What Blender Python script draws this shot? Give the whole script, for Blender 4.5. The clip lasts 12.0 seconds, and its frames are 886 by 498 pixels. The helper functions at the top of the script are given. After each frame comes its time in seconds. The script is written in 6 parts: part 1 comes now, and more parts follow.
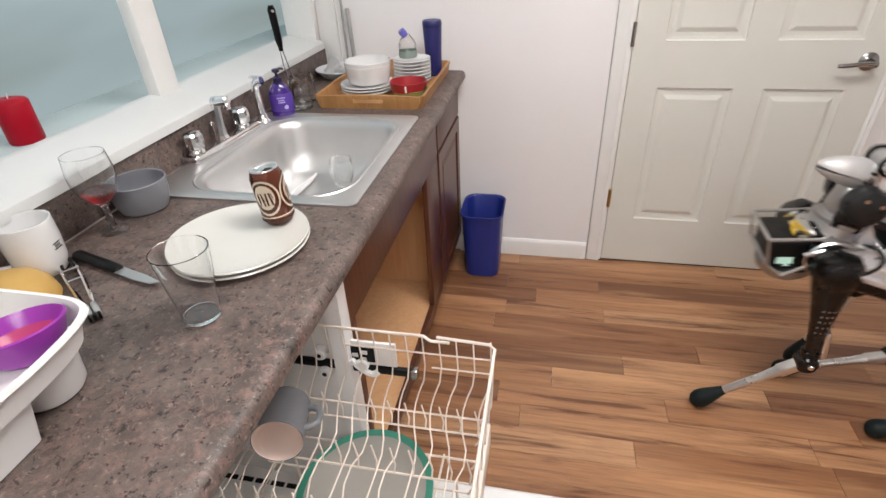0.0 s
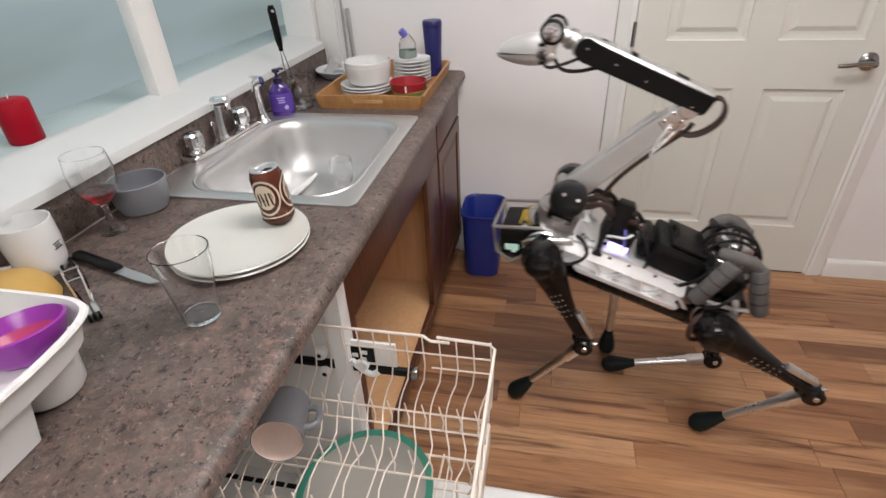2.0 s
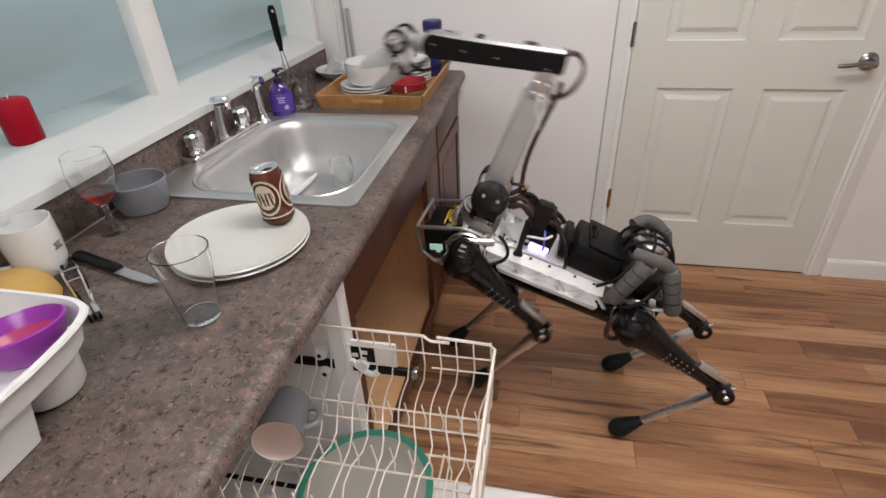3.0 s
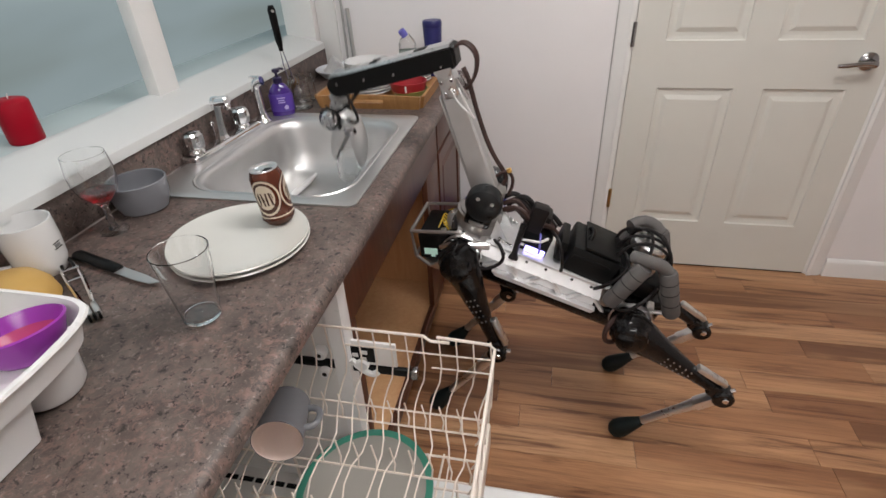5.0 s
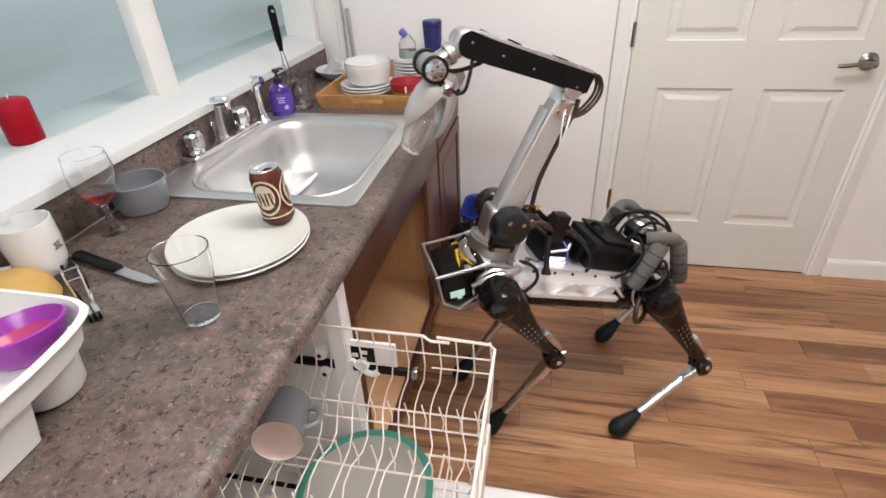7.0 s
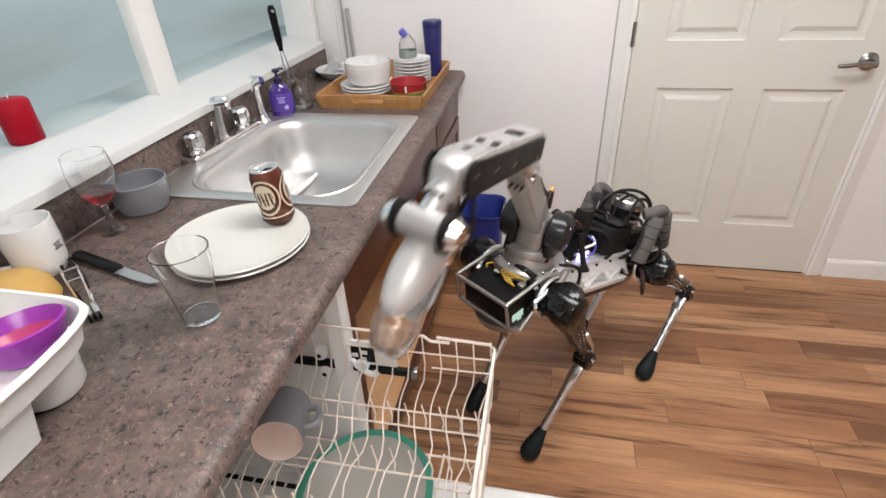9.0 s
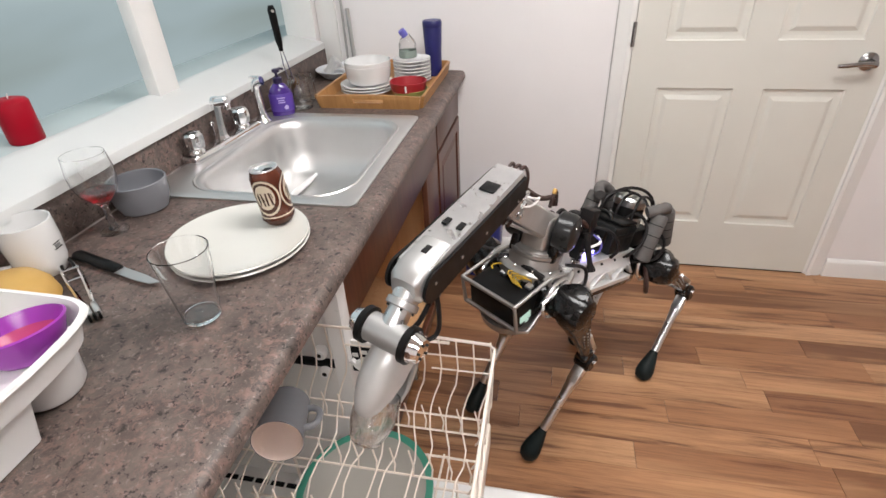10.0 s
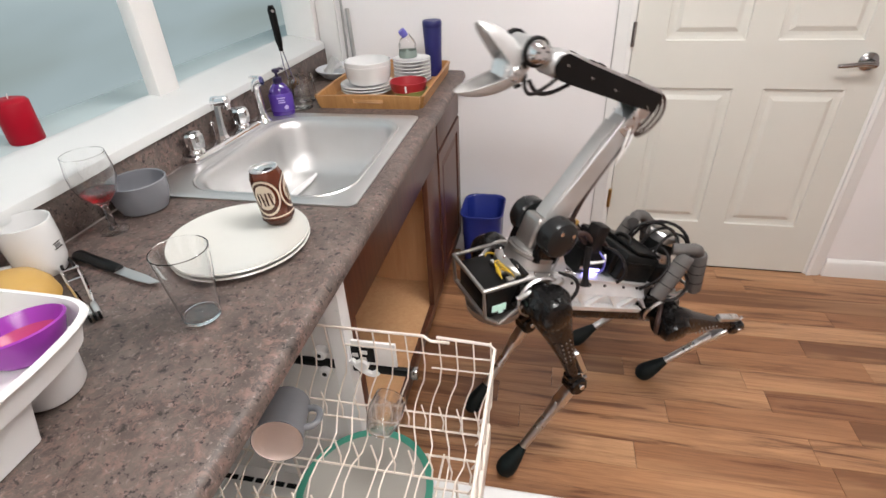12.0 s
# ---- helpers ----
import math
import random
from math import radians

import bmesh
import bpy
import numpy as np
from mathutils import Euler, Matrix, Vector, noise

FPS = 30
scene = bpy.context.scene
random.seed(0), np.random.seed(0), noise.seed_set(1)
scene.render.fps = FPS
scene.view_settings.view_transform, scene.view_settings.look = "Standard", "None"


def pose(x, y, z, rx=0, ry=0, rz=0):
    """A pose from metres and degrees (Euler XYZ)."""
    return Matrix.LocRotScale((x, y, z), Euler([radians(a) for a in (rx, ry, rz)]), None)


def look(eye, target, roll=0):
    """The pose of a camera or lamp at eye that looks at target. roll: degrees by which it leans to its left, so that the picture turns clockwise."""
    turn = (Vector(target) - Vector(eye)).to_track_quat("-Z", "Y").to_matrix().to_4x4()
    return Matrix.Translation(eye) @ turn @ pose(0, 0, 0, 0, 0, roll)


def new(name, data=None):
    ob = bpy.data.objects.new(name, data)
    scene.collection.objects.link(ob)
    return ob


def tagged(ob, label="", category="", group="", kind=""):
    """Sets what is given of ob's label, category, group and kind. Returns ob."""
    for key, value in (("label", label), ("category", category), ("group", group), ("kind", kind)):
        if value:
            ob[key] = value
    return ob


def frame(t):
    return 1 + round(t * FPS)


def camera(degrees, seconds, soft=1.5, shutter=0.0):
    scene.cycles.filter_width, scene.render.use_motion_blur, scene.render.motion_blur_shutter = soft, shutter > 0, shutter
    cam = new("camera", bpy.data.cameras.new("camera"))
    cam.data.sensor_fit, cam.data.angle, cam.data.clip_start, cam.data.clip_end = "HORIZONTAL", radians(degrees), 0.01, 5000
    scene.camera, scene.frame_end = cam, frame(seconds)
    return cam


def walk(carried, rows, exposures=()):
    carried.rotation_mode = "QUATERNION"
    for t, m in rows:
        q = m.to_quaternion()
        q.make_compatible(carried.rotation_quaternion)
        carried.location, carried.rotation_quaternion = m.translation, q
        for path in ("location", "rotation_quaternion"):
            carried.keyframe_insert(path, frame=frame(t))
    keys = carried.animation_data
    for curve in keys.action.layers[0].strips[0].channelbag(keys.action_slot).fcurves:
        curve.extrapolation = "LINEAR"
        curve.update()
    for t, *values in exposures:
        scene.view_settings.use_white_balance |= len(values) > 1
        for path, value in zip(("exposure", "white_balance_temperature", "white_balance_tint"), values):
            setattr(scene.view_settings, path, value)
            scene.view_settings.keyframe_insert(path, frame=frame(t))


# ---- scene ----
# ---- camera ----
cam = camera(82.0, 12.0, soft=1.55, shutter=0.8)
EYE = (0.994, -2.229, 1.448)
walk(cam, [(0, look(EYE, (0.63, -0.583, 0.372), -2.7)), (12, look(EYE, (0.63, -0.583, 0.372), -2.7))],
     exposures=[(0, 0.0), (1.0, 0.0), (1.5, -0.08), (2.0, -0.23), (2.6, -0.36), (3.0, -0.38), (5.0, -0.43), (5.5, -0.41), (6.0, -0.18), (6.5, 0.06), (9.0, 0.06), (10.5, 0.0), (11.0, -0.15), (11.5, 0.14), (12, 0.08)])

# ---- world and light ----
world = bpy.data.worlds.new("world")
scene.world = world
world.use_nodes = True
wn = world.node_tree.nodes
sky = wn.new("ShaderNodeTexSky")
sky.sky_type, sky.sun_disc, sky.sun_elevation, sky.sun_rotation = "NISHITA", False, radians(40), radians(250)
world.node_tree.links.new(sky.outputs[0], wn["Background"].inputs[0])
wn["Background"].inputs[1].default_value = 0.08


def area(name, at, target, sx, sy, watts, colour):
    lamp = bpy.data.lights.new(name, "AREA")
    lamp.shape, lamp.size, lamp.size_y, lamp.energy, lamp.color = "RECTANGLE", sx, sy, watts, colour
    ob = new(name, lamp)
    ob.matrix_world = look(at, target)
    return ob


area("ceiling_lamp_light", (1.35, -1.25, 2.44), (1.35, -1.24, 0), 1.15, 0.55, 23.0, (0.99, 0.982, 1.0))
area("ceiling_lamp_light", (1.4, -3.1, 2.44), (1.4, -3.09, 0), 1.15, 0.55, 25.8, (0.99, 0.982, 1.0))
area("window_daylight", (-0.22, -1.15, 1.62), (1.0, -1.15, 1.3), 1.9, 1.0, 1.3, (0.86, 0.95, 1.0))

# ---- materials ----


class Nodes:
    """A small builder for node materials."""

    def __init__(self, name):
        self.m = bpy.data.materials.new(name)
        self.m.use_nodes = True
        self.t = self.m.node_tree
        self.b = self.t.nodes["Principled BSDF"]
        self.co = self.t.nodes.new("ShaderNodeTexCoord").outputs["Object"]

    def put(self, key, value):
        s = self.b.inputs[key]
        if hasattr(value, "is_output"):
            self.t.links.new(value, s)
        else:
            s.default_value = value
        return self

    def mapping(self, scale):
        n = self.t.nodes.new("ShaderNodeMapping")
        n.inputs["Scale"].default_value = scale
        self.t.links.new(self.co, n.inputs[0])
        return n.outputs[0]

    def noise(self, scale, detail=4, rough=0.55, stretch=None, dist=0.0):
        n = self.t.nodes.new("ShaderNodeTexNoise")
        n.inputs["Scale"].default_value, n.inputs["Detail"].default_value = scale, detail
        n.inputs["Roughness"].default_value, n.inputs["Distortion"].default_value = rough, dist
        self.t.links.new(self.mapping(stretch) if stretch else self.co, n.inputs["Vector"])
        return n.outputs[0]

    def ramp(self, fac, stops):
        n = self.t.nodes.new("ShaderNodeValToRGB")
        e = n.color_ramp.elements
        while len(e) < len(stops):
            e.new(0.5)
        for el, (p, c) in zip(e, stops):
            el.position = p
            el.color = (*c, 1) if len(c) == 3 else c
        self.t.links.new(fac, n.inputs[0])
        return n.outputs[0]

    def mix(self, fac, a, b, kind="MIX"):
        n = self.t.nodes.new("ShaderNodeMix")
        n.data_type, n.blend_type = "RGBA", kind
        for s, v in ((n.inputs[0], fac), (n.inputs[6], a), (n.inputs[7], b)):
            if hasattr(v, "is_output"):
                self.t.links.new(v, s)
            else:
                s.default_value = (*v, 1) if isinstance(v, tuple) and len(v) == 3 else v
        return n.outputs[2]

    def bump(self, height, strength=0.3, distance=0.002):
        n = self.t.nodes.new("ShaderNodeBump")
        n.inputs["Strength"].default_value, n.inputs["Distance"].default_value = strength, distance
        self.t.links.new(height, n.inputs["Height"])
        self.t.links.new(n.outputs[0], self.b.inputs["Normal"])
        return self

    def random(self):
        return self.t.nodes.new("ShaderNodeObjectInfo").outputs["Random"]


def shade(c, f):
    return tuple(min(1.0, v * f) for v in c)


def plain(name, colour, rough=0.5, metal=0.0, vary=0.12, scale=9, bump=0.08, coat=0.0, fine=120):
    n = Nodes(name)
    col = n.ramp(n.noise(scale, 5), [(0.25, shade(colour, 1 - vary)), (0.75, shade(colour, 1 + vary))])
    n.put("Base Color", col).put("Metallic", metal).put("Coat Weight", coat)
    n.put("Roughness", n.ramp(n.noise(scale * 2.3, 4), [(0.2, (rough * 0.8,) * 3), (0.8, (min(1, rough * 1.2),) * 3)]))
    if bump:
        n.bump(n.noise(fine, 3), bump, 0.001)
    if metal == 0 and sum(colour) < 0.06:
        n.put("Specular IOR Level", 0.2)
    return n.m


def glass(name, tint=(1, 1, 1), rough=0.01, ior=1.38, clear=0.0):
    n = Nodes(name)
    n.put("Base Color", (*tint, 1)).put("Transmission Weight", 1.0).put("Roughness", rough).put("IOR", ior)
    if clear:
        # thin walls let part of the light straight through
        tr = n.t.nodes.new("ShaderNodeBsdfTransparent")
        mx = n.t.nodes.new("ShaderNodeMixShader")
        mx.inputs[0].default_value = clear
        n.t.links.new(n.b.outputs[0], mx.inputs[1])
        n.t.links.new(tr.outputs[0], mx.inputs[2])
        n.t.links.new(mx.outputs[0], n.t.nodes["Material Output"].inputs[0])
    return n.m


WALL = plain("wall_paint", (0.85, 0.825, 0.825), 0.6, 0, 0.03, 2, 0.12, fine=60)
CEIL = plain("ceiling_paint", (0.82, 0.81, 0.79), 0.8, 0, 0.03, 2, 0.1)
TRIM = plain("trim_paint", (0.83, 0.82, 0.80), 0.35, 0, 0.04, 4, 0.05)
DOOR = plain("door_paint", (0.705, 0.695, 0.64), 0.38, 0, 0.03, 3, 0.05, fine=200)
DARKGAP = plain("door_gap_shade", (0.05, 0.045, 0.04), 0.8)
SILL = plain("sill_paint", (0.66, 0.665, 0.655), 0.4, 0, 0.04, 3, 0.05)
LEDGE = plain("blue_grey_board", (0.56, 0.64, 0.64), 0.5, 0, 0.05, 3, 0.05)


def laminate():
    n = Nodes("countertop_laminate")
    big = n.ramp(n.noise(11, 8, 0.75, dist=0.4), [(0.32, (0.052, 0.039, 0.033)), (0.50, (0.108, 0.083, 0.072)), (0.70, (0.178, 0.140, 0.122))])
    zone = n.ramp(n.noise(3.2, 3, 0.5), [(0.35, (0.30,) * 3), (0.65, (1, 1, 1))])
    spots = n.ramp(n.noise(46, 6, 0.82, dist=0.45), [(0.49, (0, 0, 0)), (0.62, (0.85, 0.85, 0.85))])
    pink = n.mix(n.mix(1.0, spots, zone, "MULTIPLY"), big, (0.272, 0.160, 0.138))
    pale = n.mix(n.ramp(n.noise(105, 4, 0.78, dist=0.6), [(0.57, (0, 0, 0)), (0.66, (0.8, 0.8, 0.8))]), pink, (0.30, 0.238, 0.218))
    dark = n.mix(n.ramp(n.noise(78, 5, 0.74, dist=0.3), [(0.570, (0, 0, 0)), (0.615, (0.92, 0.92, 0.92))]), pale, (0.014, 0.010, 0.010))
    n.put("Base Color", dark).put("Roughness", n.ramp(n.noise(12, 4), [(0.2, (0.42,) * 3), (0.8, (0.60,) * 3)]))
    return n.bump(n.noise(180, 3), 0.12, 0.001).m


COUNTER = laminate()


def floor_wood(name, island=False):
    n = Nodes(name)
    r = n.t.nodes.new("ShaderNodeNewGeometry").outputs["Random Per Island"] if island else n.random()
    tone = n.ramp(r, [(0.0, (0.185, 0.080, 0.038)), (0.22, (0.330, 0.152, 0.072)), (0.5, (0.440, 0.219, 0.107)), (1.0, (0.55, 0.308, 0.164))])
    # streaks run along the plank; the random value shifts them from plank to plank
    add = n.t.nodes.new("ShaderNodeVectorMath")
    add.operation = "ADD"
    n.t.links.new(n.co, add.inputs[0])
    comb = n.t.nodes.new("ShaderNodeCombineXYZ")
    mul = n.t.nodes.new("ShaderNodeMath")
    mul.operation = "MULTIPLY"
    mul.inputs[1].default_value = 57.0
    n.t.links.new(r, mul.inputs[0])
    n.t.links.new(mul.outputs[0], comb.inputs[2])
    n.t.links.new(comb.outputs[0], add.inputs[1])
    n.co = add.outputs[0]
    streak = n.noise(1.0, 9, 0.66, (1.5, 23, 1), 1.0)
    col = n.mix(n.ramp(streak, [(0.36, (0.92,) * 3), (0.45, (0.30,) * 3), (0.58, (0, 0, 0))]), tone, (0.125, 0.046, 0.02))
    fine = n.noise(1.0, 5, 0.7, (7, 190, 1), 0.2)
    col = n.mix(n.ramp(fine, [(0.32, (0.42,) * 3), (0.56, (0, 0, 0))]), col, (0.13, 0.058, 0.030))
    lite = n.mix(n.ramp(n.noise(1.0, 4, 0.5, (1.2, 14, 1), 1.0), [(0.55, (0, 0, 0)), (0.75, (0.5,) * 3)]), col, (0.64, 0.37, 0.19))
    n.put("Base Color", lite).put("Roughness", n.ramp(fine, [(0.2, (0.38,) * 3), (0.8, (0.28,) * 3)]))
    return n.bump(fine, 0.1, 0.001).m


FLOOR = floor_wood("floor_laminate_wood")
FLOORFAR = floor_wood("floor_laminate_wood_joined", True)


def cherry(name, a, b, rough=0.32):
    n = Nodes(name)
    g = n.noise(1.0, 6, 0.6, (60, 60, 4), 0.6)
    n.put("Base Color", n.ramp(g, [(0.3, a), (0.7, b)])).put("Roughness", rough)
    return n.bump(g, 0.06, 0.001).m


CHERRY = cherry("dark_cherry_veneer", (0.056, 0.017, 0.009), (0.118, 0.041, 0.020))
TANPLY = cherry("tan_plywood", (0.60, 0.325, 0.158), (0.68, 0.405, 0.208), 0.6)
BAMBOO = cherry("bamboo", (0.37, 0.175, 0.06), (0.49, 0.26, 0.098), 0.4)


STEEL = plain("brushed_steel", (0.66, 0.655, 0.65), 0.41, 1.0, 0.05, 5, 0.02, fine=400)
CHROME = plain("chrome", (0.80, 0.80, 0.81), 0.07, 1.0, 0.04, 20, 0)
SATIN = plain("satin_nickel", (0.40, 0.40, 0.405), 0.18, 1.0, 0.05, 20, 0)
ALU = plain("machined_aluminium", (0.74, 0.75, 0.755), 0.30, 1.0, 0.08, 25, 0.06, fine=300)
ALUDULL = plain("anodised_grey_aluminium", (0.42, 0.405, 0.39), 0.36, 0.85, 0.10, 12, 0.05)
BLACK = plain("black_composite", (0.005, 0.0048, 0.0048), 0.42, 0, 0.35, 14, 0.08, 0.0)
CARBON = plain("worn_black_shell", (0.0055, 0.005, 0.005), 0.26, 0, 0.15, 24, 0.03, 0.35)
DOME = plain("dark_grey_dome", (0.016, 0.0165, 0.017), 0.30, 0, 0.12, 20, 0.03, 0.25)
SIDEALU = plain("bright_rolled_aluminium", (0.86, 0.86, 0.865), 0.42, 0.65, 0.07, 25, 0.06, fine=300)
RUBBER = plain("black_rubber", (0.009, 0.014, 0.014), 0.55, 0, 0.3, 30, 0.15)
CABLE = plain("cable_black", (0.012, 0.010, 0.010), 0.45, 0, 0.3, 30, 0)
CABLEBROWN = plain("cable_sleeve_brown", (0.040, 0.018, 0.014), 0.5, 0, 0.3, 30, 0)
FOAM = plain("grey_foam", (0.115, 0.106, 0.102), 0.9, 0, 0.12, 30, 0.4, fine=260)
YELLOW = plain("yellow_wire", (0.62, 0.40, 0.03), 0.4, 0, 0.1)
WHITEPL = plain("white_plastic", (0.80, 0.79, 0.78), 0.32, 0, 0.03, 6, 0.03)
PORCELAIN = plain("white_porcelain", (0.73, 0.725, 0.715), 0.14, 0, 0.03, 6, 0.0, 0.4)
CREAM = plain("cream_stoneware", (0.62, 0.61, 0.565), 0.22, 0, 0.03, 6, 0.02, 0.3)
GREYCER = plain("grey_ceramic", (0.20, 0.205, 0.225), 0.24, 0, 0.08, 10, 0.03, 0.3)
PINKIN = plain("blush_glaze", (0.86, 0.70, 0.62), 0.25, 0, 0.04, 8, 0.0, 0.3)
REDWAX = plain("red_wax", (0.36, 0.001, 0.014), 0.45, 0, 0.10, 10, 0.06)
REDWAX.node_tree.nodes["Principled BSDF"].inputs["Specular IOR Level"].default_value = 0.2
NAVY = plain("navy_plastic", (0.016, 0.017, 0.115), 0.34, 0, 0.10, 8, 0.05)
BINBLUE = plain("bin_blue_plastic", (0.018, 0.032, 0.22), 0.36, 0, 0.10, 8, 0.05)
PURPLE = plain("purple_plastic", (0.30, 0.035, 0.36), 0.3, 0, 0.10, 8, 0.03)
REDPL = plain("red_plastic", (0.34, 0.022, 0.03), 0.32, 0, 0.08, 8, 0.03)
GREENPL = plain("green_plastic", (0.24, 0.27, 0.09), 0.35, 0, 0.08, 8, 0.03)
TEAL = plain("green_rim_glaze", (0.045, 0.23, 0.165), 0.3, 0, 0.08, 8, 0.03)
GREYPLATE = plain("grey_plate_glaze", (0.33, 0.31, 0.28), 0.35, 0, 0.05, 8, 0.03)
MUSTARD = plain("mustard_plastic", (0.56, 0.34, 0.095), 0.4, 0, 0.08, 8, 0.05)
OLIVE = plain("olive_plastic", (0.34, 0.29, 0.10), 0.4, 0, 0.08, 8, 0.05)
CANBROWN = plain("can_brown_lacquer", (0.15, 0.040, 0.020), 0.25, 0.5, 0.06, 8, 0.0, 0.4)
CANCREAM = plain("can_cream_print", (0.70, 0.60, 0.47), 0.3, 0.2, 0.05)
CANDARK = plain("can_dark_print", (0.06, 0.018, 0.008), 0.3, 0.2, 0.1)
RACKWHITE = plain("rack_vinyl", (0.80, 0.71, 0.63), 0.36, 0, 0.08, 30, 0.0)
TUB = plain("dishwasher_tub", (0.76, 0.74, 0.715), 0.35, 0, 0.05, 5, 0.03)
GLASS = glass("clear_glass", (0.985, 0.99, 0.99), 0.01, 1.45)
STEMGLASS = glass("stem_glass", (0.99, 0.99, 0.99), 0.01, 1.40, 0.22)
CLEARPL = glass("clear_plastic", (0.99, 0.995, 1.0), 0.12, 1.2, 0.3)
WINE = glass("red_wine", (0.30, 0.004, 0.010), 0.0, 1.33)
SOAP = plain("purple_soap", (0.055, 0.02, 0.20), 0.12, 0, 0.1, 8, 0, 0.6)
SOAPDARK = plain("purple_pump", (0.02, 0.012, 0.05), 0.3, 0, 0.1)
LILAC = plain("lilac_label", (0.50, 0.42, 0.74), 0.4)
BLUECAP = plain("blue_cap", (0.16, 0.15, 0.55), 0.35)
LABELGREY = plain("bottle_label", (0.22, 0.27, 0.24), 0.5)
PAPER = plain("paper_towel", (0.78, 0.77, 0.76), 0.8, 0, 0.05, 12, 0.4)
BRASS = plain("aged_brass", (0.45, 0.32, 0.14), 0.35, 1.0, 0.1)


def glow(name, colour, strength):
    n = Nodes(name)
    n.put("Base Color", (*shade(colour, 0.6), 1)).put("Emission Color", (*colour, 1)).put("Emission Strength", strength)
    return n.m


LAMPWHITE = glow("lamp_diffuser_glow", (1.0, 0.96, 0.9), 6.0)
BLUELED = glow("blue_led", (0.42, 0.36, 1.0), 5.0)
SCREEN = glow("pale_screen", (0.55, 0.8, 0.68), 0.45)


def outside():
    n = Nodes("hazy_outside")
    bands = n.noise(1.0, 3, 0.45, (0.5, 0.55, 2.4), 0.4)
    col = n.ramp(bands, [(0.30, (0.33, 0.39, 0.37)), (0.46, (0.44, 0.54, 0.565)), (0.60, (0.52, 0.63, 0.65)), (0.75, (0.60, 0.70, 0.71))])
    n.put("Base Color", (0, 0, 0, 1)).put("Roughness", 1.0).put("Emission Color", col).put("Emission Strength", 0.74)
    return n.m


OUTSIDE = outside()

# ---- geometry helpers ----


def part(name, bm, material, parent=None, label="", smooth=True, m=None):
    """One mesh object from a bmesh, under its thing."""
    me = bpy.data.meshes.new(name)
    bmesh.ops.recalc_face_normals(bm, faces=bm.faces[:])
    if m is not None:
        bm.transform(m)
    bm.to_mesh(me)
    bm.free()
    for mt in (material if isinstance(material, (list, tuple)) else [material]):
        me.materials.append(mt)
    if smooth:
        me.polygons.foreach_set("use_smooth", [True] * len(me.polygons))
        me.set_sharp_from_angle(angle=radians(38))
    ob = new(name, me)
    if parent is not None:
        ob.parent = parent
    if label:
        ob["label"] = label
    return ob


def thing(name, label, category, m=None, group="", kind=""):
    ob = new(name)
    ob.empty_display_size = 0.05
    if m is not None:
        ob.matrix_basis = m
    return tagged(ob, label, category, group, kind)


def box(x0, x1, y0, y1, z0, z1, bev=0.0, seg=2, m=None, into=None):
    bm = bmesh.new()
    bmesh.ops.create_cube(bm, size=1)
    bmesh.ops.scale(bm, vec=(x1 - x0, y1 - y0, z1 - z0), verts=bm.verts)
    bmesh.ops.translate(bm, vec=((x0 + x1) / 2, (y0 + y1) / 2, (z0 + z1) / 2), verts=bm.verts)
    if bev:
        bmesh.ops.bevel(bm, geom=bm.edges[:], offset=bev, segments=seg, affect="EDGES", profile=0.5)
    if m is not None:
        bm.transform(m)
    return join(into, bm) if into is not None else bm


def join(a, b):
    me = bpy.data.meshes.new("joined")
    b.to_mesh(me)
    b.free()
    a.from_mesh(me)
    bpy.data.meshes.remove(me)
    return a


def loft(rings, close_start=False, close_end=False, into=None, wrap=True):
    bm = into if into is not None else bmesh.new()
    vs = [[bm.verts.new(p) for p in r] for r in rings]
    n = len(vs[0])
    for a, b in zip(vs, vs[1:]):
        for i in range(n if wrap else n - 1):
            bm.faces.new((a[i], a[(i + 1) % n], b[(i + 1) % n], b[i]))
    if close_start:
        bm.faces.new(vs[0][::-1])
    if close_end:
        bm.faces.new(vs[-1])
    return bm


def lathe(profile, seg=40, into=None, m=None, sx=1.0, sy=1.0):
    """A turned body; ends of zero radius become caps."""
    bm = bmesh.new()
    rows = []
    for r, z in profile:
        if r < 1e-6:
            rows.append([bm.verts.new((0, 0, z))])
        else:
            rows.append([bm.verts.new((r * sx * math.cos(a), r * sy * math.sin(a), z)) for a in (2 * math.pi * i / seg for i in range(seg))])
    for a, b in zip(rows, rows[1:]):
        for i in range(seg):
            j = (i + 1) % seg
            if len(a) == 1 and len(b) > 1:
                bm.faces.new((a[0], b[j], b[i]))
            elif len(b) == 1 and len(a) > 1:
                bm.faces.new((a[i], a[j], b[0]))
            elif len(a) > 1:
                bm.faces.new((a[i], a[j], b[j], b[i]))
    if m is not None:
        bm.transform(m)
    return join(into, bm) if into is not None else bm


